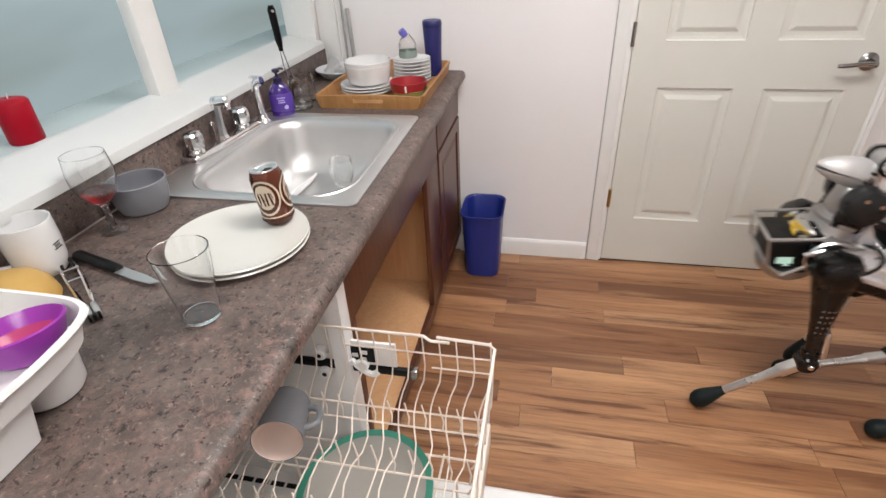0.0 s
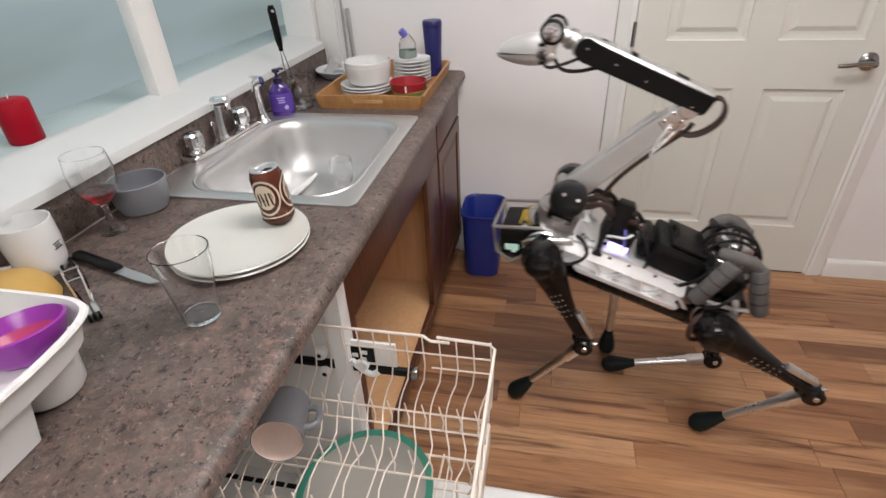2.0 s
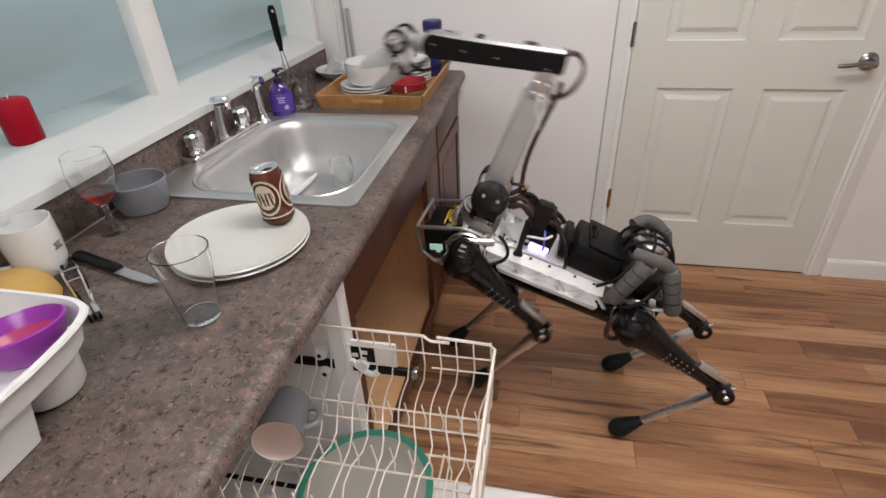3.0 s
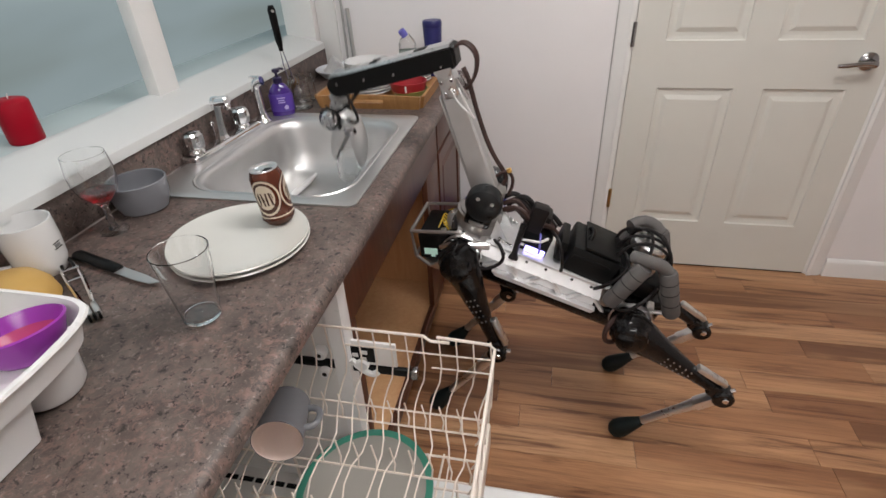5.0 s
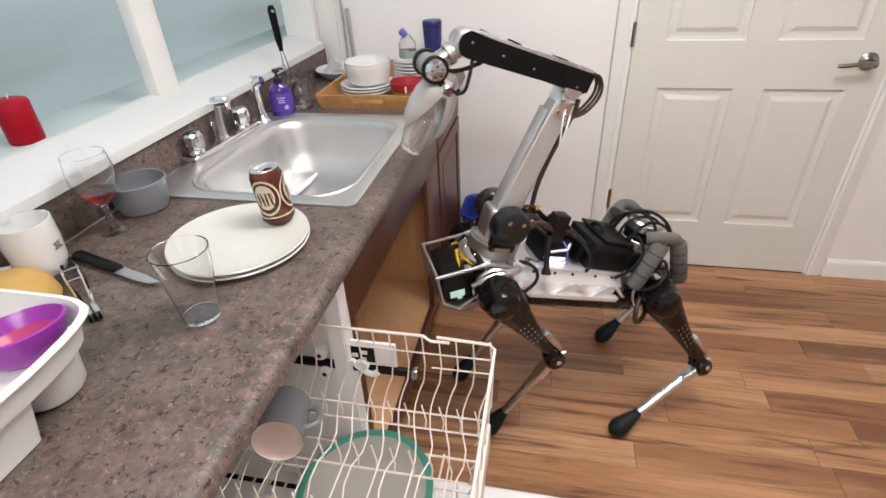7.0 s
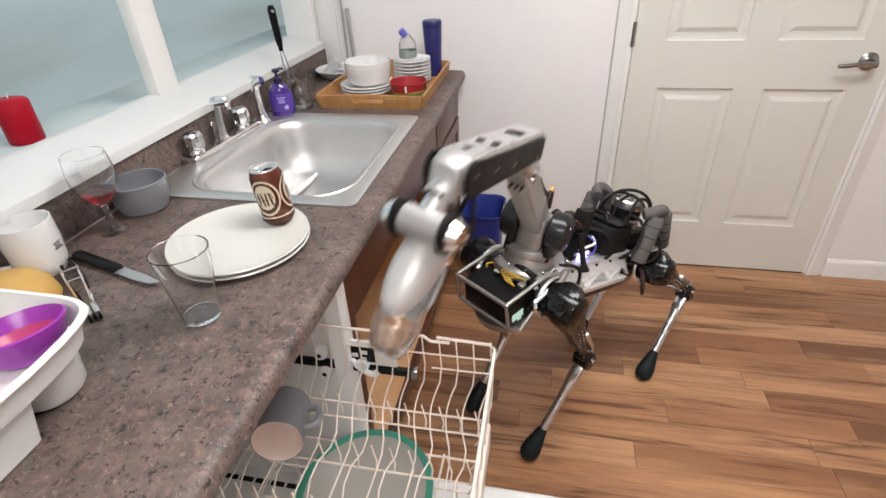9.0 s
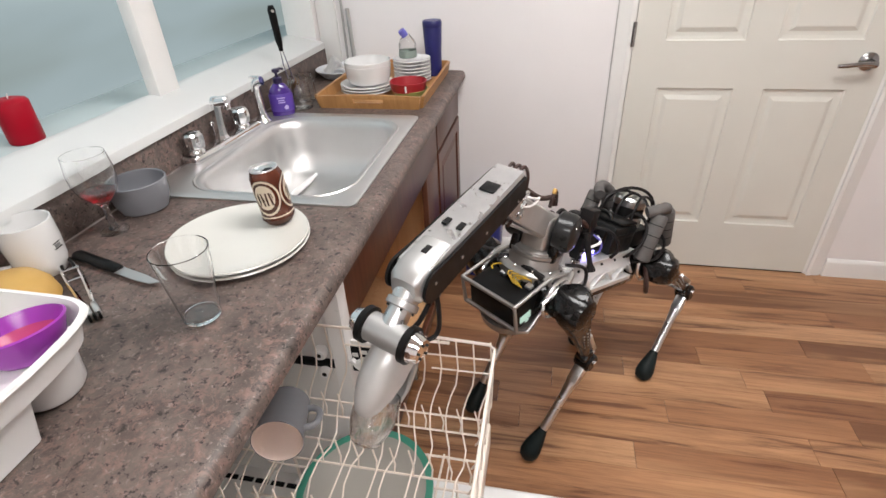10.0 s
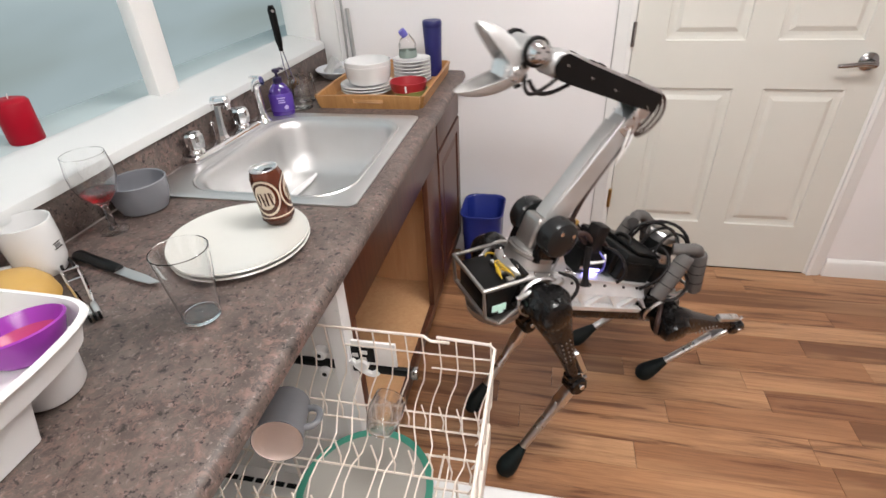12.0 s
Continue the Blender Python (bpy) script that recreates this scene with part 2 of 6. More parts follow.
def tube(points, r, seg=8, into=None, caps=True, closed=False, smooth=0):
    """A round bar along a path; r is one radius or one per point."""
    pts = [Vector(p) for p in points]
    for _ in range(smooth):
        q = [pts[0]]
        for a, b in zip(pts, pts[1:]):
            q += [a.lerp(b, 0.25), a.lerp(b, 0.75)]
        pts = q + [pts[-1]]
    n = len(pts)
    rs = [r] * n if not isinstance(r, (list, tuple)) else [r[min(len(r) - 1, round(i * (len(r) - 1) / max(1, n - 1)))] for i in range(n)]
    up, rings = None, []
    for i, p in enumerate(pts):
        d = (pts[(i + 1) % n] - pts[i - 1]) if closed else pts[min(i + 1, n - 1)] - pts[max(i - 1, 0)]
        d.normalize()
        if up is None:
            up = d.orthogonal().normalized()
        up = (up - d * up.dot(d)).normalized()
        side = d.cross(up)
        rings.append([p + rs[i] * (math.cos(2 * math.pi * k / seg) * up + math.sin(2 * math.pi * k / seg) * side) for k in range(seg)])
    if closed:
        rings.append(rings[0])
    bm = bmesh.new()
    loft(rings, caps and not closed, caps and not closed, bm)
    return join(into, bm) if into is not None else bm


def rring(cx, cy, hx, hy, r, z, n=6):
    """A rounded rectangle as a ring of points."""
    out = []
    for k, (sx, sy) in enumerate(((1, 1), (-1, 1), (-1, -1), (1, -1))):
        for i in range(n + 1):
            a = math.pi / 2 * (k + i / n)
            out.append((cx + sx * (hx - r) + r * math.cos(a), cy + sy * (hy - r) + r * math.sin(a), z))
    return out


def cyl(p, q, r, seg=24, r2=None, bev=0.0, into=None):
    """A round body from p to q with chamfered ends."""
    p, q = Vector(p), Vector(q)
    L, r2 = (q - p).length, r if r2 is None else r2
    prof = [(0, 0), (r - bev, 0), (r, bev), (r2, L - bev), (r2 - bev, L), (0, L)] if bev else [(0, 0), (r, 0), (r2, L), (0, L)]
    m = Matrix.Translation(p) @ (q - p).to_track_quat("Z", "Y").to_matrix().to_4x4()
    return lathe(prof, seg, into, m)

# ---- the room ----
XR, YB, ZC = 4.2, -4.6, 2.5

floor_ob = tagged(part("floor", box(-0.2, XR, YB, 0.15, -0.06, -0.008), plain("subfloor", (0.05, 0.03, 0.02), 0.8), None, "", False),
                  "wood-look laminate strip floor in mixed browns", "floor", kind="structure")

wall_back = thing("wall_north", "plain white painted wall with a door in it", "wall", kind="structure")
DX0, DX1, DH = 1.304, 2.218, 2.04
part("wall_panel", box(-0.13, DX0 - 0.012, 0, 0.12, -0.02, ZC), WALL, wall_back, smooth=False)
part("wall_panel", box(DX1 + 0.012, XR, 0, 0.12, -0.02, ZC), WALL, wall_back, smooth=False)
part("wall_panel", box(DX0 - 0.012, DX1 + 0.012, 0, 0.12, DH + 0.012, ZC), WALL, wall_back, smooth=False)
wall_win = thing("wall_west", "white painted wall with a wide window opening over the counter", "wall", kind="structure")
WY0, WY1, WZ0, WZ1 = -2.55, -0.055, 1.012, 2.15
part("wall_panel", box(-0.13, 0.0, YB, 0, -0.02, WZ0), WALL, wall_win, smooth=False)
part("wall_panel", box(-0.13, 0.0, YB, 0, WZ1, ZC), WALL, wall_win, smooth=False)
part("wall_panel", box(-0.13, 0.0, YB, WY0, WZ0, WZ1), WALL, wall_win, smooth=False)
part("wall_panel", box(-0.13, 0.0, WY1, 0, WZ0, WZ1), WALL, wall_win, smooth=False)
tagged(part("wall_east", box(XR, XR + 0.1, YB, 0.12, -0.02, ZC), WALL, None, "", False), "plain white painted wall", "wall", kind="structure")
tagged(part("wall_south", box(-0.13, XR + 0.1, YB - 0.1, YB, -0.02, ZC), WALL, None, "", False), "plain white painted wall", "wall", kind="structure")
tagged(part("ceiling", box(-0.6, XR + 0.1, YB - 0.1, 0.12, ZC, ZC + 0.08), CEIL, None, "", False), "plain white ceiling", "ceiling", kind="structure")
for lx, ly in ((1.35, -1.25), (1.4, -3.1)):
    lamp = thing("ceiling_light", "white flush ceiling light with a glowing diffuser", "ceiling light", pose(lx, ly, ZC), "ceiling lights")
    fr = box(-0.62, 0.62, -0.32, -0.29, -0.045, 0.0, 0.004)
    for q in ((-0.62, 0.62, 0.29, 0.32), (-0.62, -0.59, -0.289, 0.289), (0.59, 0.62, -0.289, 0.289)):
        box(*q, -0.045, 0.0, 0.004, into=fr)
    part("frame", fr, WHITEPL, lamp)
    part("diffuser", box(-0.588, 0.588, -0.288, 0.288, -0.03, -0.012, 0.003), LAMPWHITE, lamp, "glowing opal diffuser")

# baseboards with a rounded top edge
for n_, (a, b) in enumerate(((0.60, DX0 - 0.075), (DX1 + 0.075, XR))):
    bm = bmesh.new()
    prof = [(0, 0.0), (-0.014, 0.0), (-0.014, 0.072), (-0.010, 0.084), (-0.004, 0.09), (0, 0.09)]
    loft([[(x, p - 0.0005, z) for p, z in prof] for x in (a, b)], True, True, bm)
    tagged(part("baseboard_%d" % (n_ + 1), bm, TRIM), "white painted baseboard along the wall", "baseboard", kind="structure")

# corner board and thin rods beside the window
cb = thing("trim_corner", "white corner board with a grey edging strip", "trim", kind="structure")
part("board", box(0.004, 0.089, -0.022, -0.001, 0.915, ZC - 0.001, 0.004), TRIM, cb)
part("edging", box(0.110, 0.118, -0.012, -0.001, 0.915, ZC - 0.001, 0.002), plain("grey_edging", (0.42, 0.41, 0.40), 0.5), cb, "grey edging strip")
tagged(part("wall_rod", cyl((0.146, -0.010, 0.915), (0.140, -0.010, 1.165), 0.009, 12, bev=0.002), plain("rod_grey", (0.40, 0.40, 0.39), 0.4)),
       "thin grey rod standing against the wall on the counter", "rod")

# ---- door ----


def raised_panel(x0, x1, z0, z1, into, y=0.0):
    """Moulded panel: sloped moulding down, then a raised field."""
    rings = []
    for inset, dy in ((0.0, 0.0), (0.004, 0.007), (0.016, 0.009), (0.030, 0.009), (0.046, 0.0025), (0.050, 0.002)):
        rings.append([(x0 + inset, y + dy, z0 + inset), (x1 - inset, y + dy, z0 + inset), (x1 - inset, y + dy, z1 - inset), (x0 + inset, y + dy, z1 - inset)])
    loft(rings, False, True, into)


door = thing("door_1", "closed cream six-panel interior door with a satin lever", "door", kind="structure")
dm = bmesh.new()
DY = -0.004
cols = ((DX0 + 0.120, DX0 + 0.407), (DX0 + 0.517, DX0 + 0.806))
rows_ = ((0.243, 0.850), (1.030, 1.640), (1.745, 1.930))
xs = [DX0 + 0.003, cols[0][0], cols[0][1], cols[1][0], cols[1][1], DX1 - 0.003]
zs = [0.008, rows_[0][0], rows_[0][1], rows_[1][0], rows_[1][1], rows_[2][0], rows_[2][1], DH]
for i in range(5):
    for j in range(7):
        if i in (1, 3) and j in (1, 3, 5):
            raised_panel(xs[i], xs[i + 1], zs[j], zs[j + 1], dm, DY)
        else:
            dm.faces.new([dm.verts.new(p) for p in ((xs[i], DY, zs[j]), (xs[i + 1], DY, zs[j]), (xs[i + 1], DY, zs[j + 1]), (xs[i], DY, zs[j + 1]))])
bmesh.ops.remove_doubles(dm, verts=dm.verts, dist=1e-5)
box(xs[0], xs[-1], DY + 0.012, DY + 0.04, zs[0], DH, into=dm)
for x in (xs[0], xs[-1]):
    box(x - 0.0004, x + 0.0004, DY, DY + 0.02, zs[0], DH, into=dm)
part("leaf", dm, DOOR, door, smooth=False)
for xa, xb in ((DX0 - 0.0118, DX0 + 0.0005), (DX1 - 0.0005, DX1 + 0.0118)):
    part("jamb_stop", box(xa, xb, -0.0015, 0.035, 0.0, DH), TRIM, door, "white jamb edge")
# the shade below the leaf is drawn as a solid near-black strip
part("bottom_gap", box(DX0, DX1, DY + 0.006, DY + 0.02, 0.0, 0.007), DARKGAP, door, "dark strip standing in for the shade under the door")
for hz in (0.345, 1.055, 1.80):
    h = cyl((DX0 - 0.001, -0.010, hz - 0.045), (DX0 - 0.001, -0.010, hz + 0.045), 0.0075, 12, bev=0.001)
    box(DX0 - 0.008, DX0 + 0.004, -0.0065, -0.0045, hz - 0.043, hz + 0.043, into=h)
    part("hinge", h, SATIN if hz > 0.5 else BRASS, door, "metal butt hinge")
kx, kz = DX0 + 0.842, 0.955
hd = lathe([(0, 0), (0.033, 0), (0.033, 0.004), (0.026, 0.010), (0.014, 0.014), (0.011, 0.04), (0.013, 0.052), (0.0, 0.056)], 32, None,
           Matrix.Translation((kx, DY, kz)) @ pose(0, 0, 0, 90))
tube([(kx, -0.052, kz), (kx - 0.03, -0.056, kz + 0.003), (kx - 0.08, -0.056, kz - 0.004), (kx - 0.115, -0.050, kz - 0.008)], [0.010, 0.009, 0.008, 0.007], 12, hd, smooth=1)
part("door_handle", hd, SATIN, door, "satin nickel lever handle on a round rose")
cas = thing("trim_door_casing", "white moulded door casing", "trim", kind="structure")
prof = [(0, 0), (0, -0.016), (0.012, -0.018), (0.02, -0.013), (0.05, -0.010), (0.058, -0.006), (0.058, 0)]
part("casing_side", loft([[(DX0 - 0.070 + 0.060 - u, v - 0.0005, z) for u, v in prof] for z in (0.0, DH + 0.06)], True, True), TRIM, cas)
part("casing_side", loft([[(DX1 + 0.010 + u, v - 0.0005, z) for u, v in prof] for z in (0.0, DH + 0.06)], True, True), TRIM, cas)
part("casing_head", box(DX0 - 0.009, DX1 + 0.009, -0.016, -0.0005, DH + 0.01, DH + 0.07, 0.003), TRIM, cas)
# thin strip for the caulk; its grey also carries the casing's edge shadow
part("casing_edge", box(DX0 - 0.0725, DX0 - 0.0695, -0.008, -0.0005, 0, DH + 0.07), plain("caulk_shadow", (0.46, 0.44, 0.43), 0.7), cas, "grey caulk line with its shadow put into the colour")

# ---- window ----
win = thing("window_1", "wide white-framed window opening with a pale hazy view", "window", kind="structure")
sill_prof = [(-0.131, WZ0 + 0.001), (-0.131, 1.068), (-0.124, 1.071), (-0.104, 1.068), (0.020, 1.040), (0.028, 1.036), (0.030, 1.030), (0.030, WZ0 + 0.001)]
part("window_sill", loft([[(x, y, z) for x, z in sill_prof] for y in (WY0, WY1 + 0.01)], True, True), SILL, win, "sloping white painted window sill")
part("outer_ledge", box(-0.40, -0.132, WY0 - 0.3, 0.80, WZ0 + 0.001, 1.034, 0.003), LEDGE, win, "pale blue-grey ledge")
for y0, y1 in ((-1.005, -0.865), (-2.2, -2.06)):
    part("mullion", box(-0.128, -0.088, y0 + 0.048, y1, 1.060, WZ1 - 0.041, 0.006), TRIM, win)
part("jamb", box(-0.129, 0.004, WY1 - 0.006, WY1 + 0.004, 1.062, WZ1 - 0.002, 0.004), TRIM, win)
part("jamb", box(-0.129, 0.004, WY0 - 0.004, WY0 + 0.035, 1.062, WZ1 - 0.002, 0.004), TRIM, win)
part("head", box(-0.129, 0.004, WY0 + 0.036, WY1 - 0.036, WZ1 - 0.04, WZ1 - 0.001, 0.004), SILL, win)
bdm = box(-0.42, -0.40, WY0 - 0.3, 0.80, 1.0, WZ1 + 0.1)
box(-0.3995, -0.131, 0.78, 0.80, 1.035, WZ1 + 0.1, into=bdm)
box(-0.3995, -0.131, WY0 - 0.3, WY0 - 0.28, 1.035, WZ1 + 0.1, into=bdm)
box(-0.3995, -0.131, WY0 - 0.279, 0.779, WZ1 + 0.08, WZ1 + 0.1, into=bdm)
bd = part("backdrop", bdm, OUTSIDE, None, "", False)
tagged(bd, "hazy pale blue view beyond the window", "backdrop", kind="structure")

# ---- counter ----
counter = tagged(new("countertop_run"), "mottled brown laminate countertop with a backsplash", "countertop", kind="structure")
CY0 = -3.0
nose = [(0.560, 0.878), (0.628, 0.876), (0.635, 0.882), (0.6365, 0.895), (0.633, 0.906), (0.624, 0.9125), (0.608, 0.914), (0.560, 0.914)]
ct = loft([[(x, y, z) for x, z in nose] for y in (CY0, -0.002)], True, True)
box(0.02, 0.5602, -0.655, -0.002, 0.878, 0.914, into=ct)
box(0.02, 0.5602, CY0, -1.250, 0.878, 0.914, into=ct)
part("worktop", ct, COUNTER, counter, smooth=True)
part("backsplash", box(0.001, 0.020, CY0, -0.002, 0.879, 1.011, 0.003), COUNTER, counter)
part("backsplash_caulk", box(0.0201, 0.023, CY0, -0.002, 0.9142, 0.9165), plain("caulk", (0.35, 0.31, 0.29), 0.5), counter, "grey caulk bead")

# ---- base cabinets ----
FX = 0.600


def framed_door(y0, y1, z0, z1, x, parent, name, lab):
    """A cabinet front with a frame and a recessed raised field."""
    bm = bmesh.new()
    rings = []
    for inset, dx in ((0, -0.018), (0, -0.002), (0.003, 0), (0.052, 0), (0.056, -0.007), (0.066, -0.008), (0.088, -0.002), (0.090, -0.002)):
        rings.append([(x + dx, y0 + inset, z0 + inset), (x + dx, y1 - inset, z0 + inset), (x + dx, y1 - inset, z1 - inset), (x + dx, y0 + inset, z1 - inset)])
    loft(rings, True, True, bm)
    return part(name, bm, CHERRY, parent, lab, smooth=False)


sinkcab = thing("sink_cabinet", "dark cherry sink cabinet, doors missing, tan plywood inside", "cabinet")
SY0, SY1 = -1.428, -0.474
part("apron", box(FX - 0.020, FX, SY0, SY1, 0.706, 0.877, 0.0015), CHERRY, sinkcab, "dark cherry apron panel")
part("stile", box(FX - 0.020, FX, -0.655, SY1, 0.145, 0.7055, 0.0015), CHERRY, sinkcab)
part("stile", box(FX - 0.020, FX, SY0, SY0 + 0.03, 0.145, 0.7055, 0.0015), CHERRY, sinkcab)
part("bottom_rail", box(FX - 0.020, FX, SY0, SY1, 0.100, 0.1445, 0.0015), CHERRY, sinkcab)
part("toe_kick", box(0.520, 0.535, SY0, SY1, 0.0, 0.0995), CHERRY, sinkcab)
part("cabinet_floor", box(0.03, FX - 0.0205, SY0 + 0.016, SY1 - 0.016, 0.120, 0.138), TANPLY, sinkcab, "tan plywood cabinet floor", smooth=False)
part("side_panel", box(0.03, FX - 0.0205, SY1 - 0.0155, SY1, 0.1, 0.876), TANPLY, sinkcab, "tan plywood side", smooth=False)
part("side_panel", box(0.03, FX - 0.0205, SY0, SY0 + 0.0155, 0.1, 0.876), TANPLY, sinkcab, "tan plywood side", smooth=False)
part("back_panel", box(0.022, 0.0295, SY0, SY1, 0.1, 0.876), TANPLY, sinkcab, smooth=False)

endcab = thing("base_cabinet", "dark cherry base cabinet with one drawer front and one door", "cabinet")
EY0, EY1 = -0.466, -0.004
part("carcass", box(0.022, FX - 0.0185, EY0, EY1, 0.1, 0.876, 0.001), CHERRY, endcab)
part("drawer_front", box(FX - 0.018, FX + 0.002, EY0 + 0.004, EY1 - 0.002, 0.726, 0.872, 0.003), CHERRY, endcab)
cd = framed_door(EY0 + 0.004, EY1 - 0.002, 0.118, 0.716, FX + 0.004, endcab, "cabinet_door", "dark cherry framed door")
part("toe_kick", box(0.520, 0.535, EY0, EY1, 0.0, 0.0995), CHERRY, endcab)
part("plinth", box(0.03, 0.519, EY0, EY1, 0.0, 0.0995), CHERRY, endcab)

nearcab = thing("base_cabinet", "dark cherry base cabinet beside the open dishwasher", "cabinet")
part("carcass", box(0.022, FX - 0.0005, CY0, -2.05, 0.1, 0.876, 0.001), CHERRY, nearcab)
part("plinth", box(0.03, 0.535, CY0, -2.05, 0.0, 0.0995), CHERRY, nearcab)

# ---- dishwasher: open tub, lowered door, pulled-out upper rack ----
dw = thing("dishwasher", "white built-in dishwasher with its door lowered", "dishwasher")
WA, WB = -2.045, -1.432
tb = box(0.06, 0.585, WB - 0.012, WB - 0.002, 0.12, 0.868)
part("tub_wall", tb, TUB, dw, smooth=False)
part("tub_wall", box(0.06, 0.585, WA + 0.002, WA + 0.012, 0.12, 0.868), TUB, dw, smooth=False)
part("tub_back", box(0.05, 0.0595, WA, WB, 0.12, 0.868), TUB, dw, smooth=False)
part("tub_floor", box(0.06, 0.585, WA + 0.0125, WB - 0.0125, 0.11, 0.125), TUB, dw, smooth=False)
part("tub_top", box(0.06, 0.585, WA + 0.0125, WB - 0.0125, 0.858, 0.868), TUB, dw, smooth=False)
fl = bmesh.new()
rings = []
for hx, hz, dx in ((0.306, 0.376, 0.585), (0.306, 0.376, 0.602), (0.288, 0.358, 0.604), (0.276, 0.346, 0.596), (0.276, 0.346, 0.560)):
    rings.append([(dx, (WA + WB) / 2 + p[0], 0.494 + p[1]) for p in rring(0, 0, hx, hz, 0.03, 0, 4)])
loft(rings, False, False, fl)
part("front_frame", fl, WHITEPL, dw, "white moulded front frame")
part("wall_boss", lathe([(0, 0), (0.024, 0), (0.028, 0.004), (0.028, 0.20), (0.022, 0.218), (0, 0.222)], 24, None, pose(0.565, WB - 0.004, 0.62), 1.0, 0.55), WHITEPL, dw)
dd = box(0.615, 1.33, WA, WB - 0.030, 0.195, 0.245, 0.012, 3)
part("door_panel", dd, WHITEPL, dw, "white lowered dishwasher door")
part("door_liner", box(0.66, 1.27, WA + 0.05, WB - 0.075, 0.2455, 0.252, 0.004), WHITEPL, dw)
part("plinth", box(0.50, 0.52, WA, WB, 0.0, 0.11), BLACK, dw)
part("tub_hinge", cyl((0.59, WA + 0.02, 0.2), (0.59, WB - 0.02, 0.2), 0.018, 16), SATIN, dw)
part("rack_rail", box(0.30, 0.735, WB - 0.024, WB - 0.0125, 0.592, 0.612, 0.002), BLACK, dw, "black telescopic rack rail")
part("rail_stop", box(0.7355, 0.752, WB - 0.027, WB - 0.010, 0.588, 0.616, 0.003), SATIN, dw)
br = box(0.555, 0.705, WB - 0.020, WB - 0.0125, 0.614, 0.682, 0.002)
part("rail_bracket", br, TUB, dw)
part("bracket_clip", box(0.602, 0.656, WB - 0.024, WB - 0.0203, 0.626, 0.668, 0.001), BLACK, dw)
for bx_, bz_ in ((0.604, 0.640), (0.622, 0.630), (0.626, 0.650)):
    part("clip_tab", box(bx_, bx_ + 0.015, WB - 0.0262, WB - 0.0242, bz_, bz_ + 0.011, 0.001), TUB, dw)
for bx_, bz_ in ((0.528, 0.640), (0.532, 0.582)):
    roller = part("rail_roller", cyl((bx_, WB - 0.0125, bz_), (bx_, WB - 0.036, bz_), 0.0155, 18, bev=0.003), WHITEPL, dw, "white rail roller")
    part("roller_hole", cyl((bx_, WB - 0.0362, bz_), (bx_, WB - 0.0370, bz_), 0.006, 12), BLACK, roller)

for k in range(6):
    part("floor_slot", box(0.105 + 0.048 * k, 0.145 + 0.048 * k, -1.491, -1.477, 0.1252, 0.1285, 0.001), BLACK, dw, "dark slot in the tub floor")

rack = thing("dish_rack", "cream vinyl-coated wire upper dishwasher rack, pulled out", "dish rack")
RY0, RY1, RX0, RX1, RT, RB = -2.00, -1.470, 0.36, 0.925, 0.735, 0.52
WR = 0.0019


def wire(pts, r=WR, label="", closed=False, smooth=0):
    return part("wire", tube(pts, r, 6, closed=closed, smooth=smooth), RACKWHITE, rack, label)


part("top_rail", tube([(RX1, RY0, RT - 0.004), (RX0, RY0, RT), (RX0, RY1, RT), (0.775, RY1, RT), (0.79, RY1, RT - 0.012), (0.83, RY1, RT - 0.012)], 0.0033, 8), RACKWHITE, rack)
part("top_rail", tube([(0.805, RY1 - 0.004, RT + 0.004), (RX1 - 0.012, RY1 - 0.004, RT - 0.002), (RX1, RY1 - 0.016, RT - 0.002), (RX1, RY0, RT - 0.002)], 0.0033, 8), RACKWHITE, rack)
for zz in (RT - 0.045, RT - 0.085):
    wire([(0.60 if zz > RT - 0.06 else 0.79, RY1 - 0.003, zz), (RX1 - 0.01, RY1 - 0.003, zz)])
n_w = 16
for i in range(n_w):
    x = RX0 + 0.02 + i * (RX1 - RX0 - 0.03) / (n_w - 1)
    jog = 0.012 * (1 if i % 2 else -1)
    wire([(x, RY1, RT), (x + 0.004, RY1 - 0.002, RT - 0.11), (x - 0.018, RY1 - 0.018, RT - 0.17), (x - 0.022, RY1 - 0.045, RB + 0.006),
          (x + 0.004, RY1 - 0.12, RB), (x - 0.004 + jog, RY1 - 0.20, RB + 0.012), (x + 0.002, RY1 - 0.28, RB), (x - jog, RY1 - 0.36, RB + 0.01), (x, RY0 + 0.02, RB), (x, RY0, RT - 0.1), (x, RY0, RT)], smooth=1)
for k, yy in enumerate((RY1 - 0.03, RY1 - 0.055, RY1 - 0.17, RY1 - 0.29, RY1 - 0.40, RY1 - 0.50)):
    wire([(RX0, yy, RB - 0.006 + (0.02 if k == 0 else 0)), (RX1 - 0.02, yy, RB - 0.006 + (0.02 if k == 0 else 0))], 0.0024)
    if k in (1, 2, 3, 4):
        for i in range(14):
            x = RX0 + 0.035 + i * 0.0385
            if k == 2 and 0.44 < x < 0.58:
                continue
            wire([(x, yy, RB - 0.004), (x + 0.003, yy + 0.002, RB + 0.02), (x - 0.008, yy + 0.012, RB + 0.055)])
for j in range(9):
    y = RY1 - 0.03 - j * 0.055
    wire([(RX1, y, RT - 0.004), (RX1 - 0.004, y, RB + 0.06), (RX1 - 0.03, y, RB)])
part("front_panel", box(RX1 - 0.010, RX1 + 0.002, RY0 + 0.02, RY1 - 0.09, RB + 0.02, RB + 0.085, 0.004), RACKWHITE, rack, "cream plastic front trim of the rack")
part("wheel_clip", tube([(0.60, RY1 + 0.012, 0.632), (0.62, RY1 + 0.013, 0.605), (0.645, RY1 + 0.012, 0.590), (0.66, RY1 + 0.012, 0.600)], 0.008, 8, smooth=1), WHITEPL, rack)
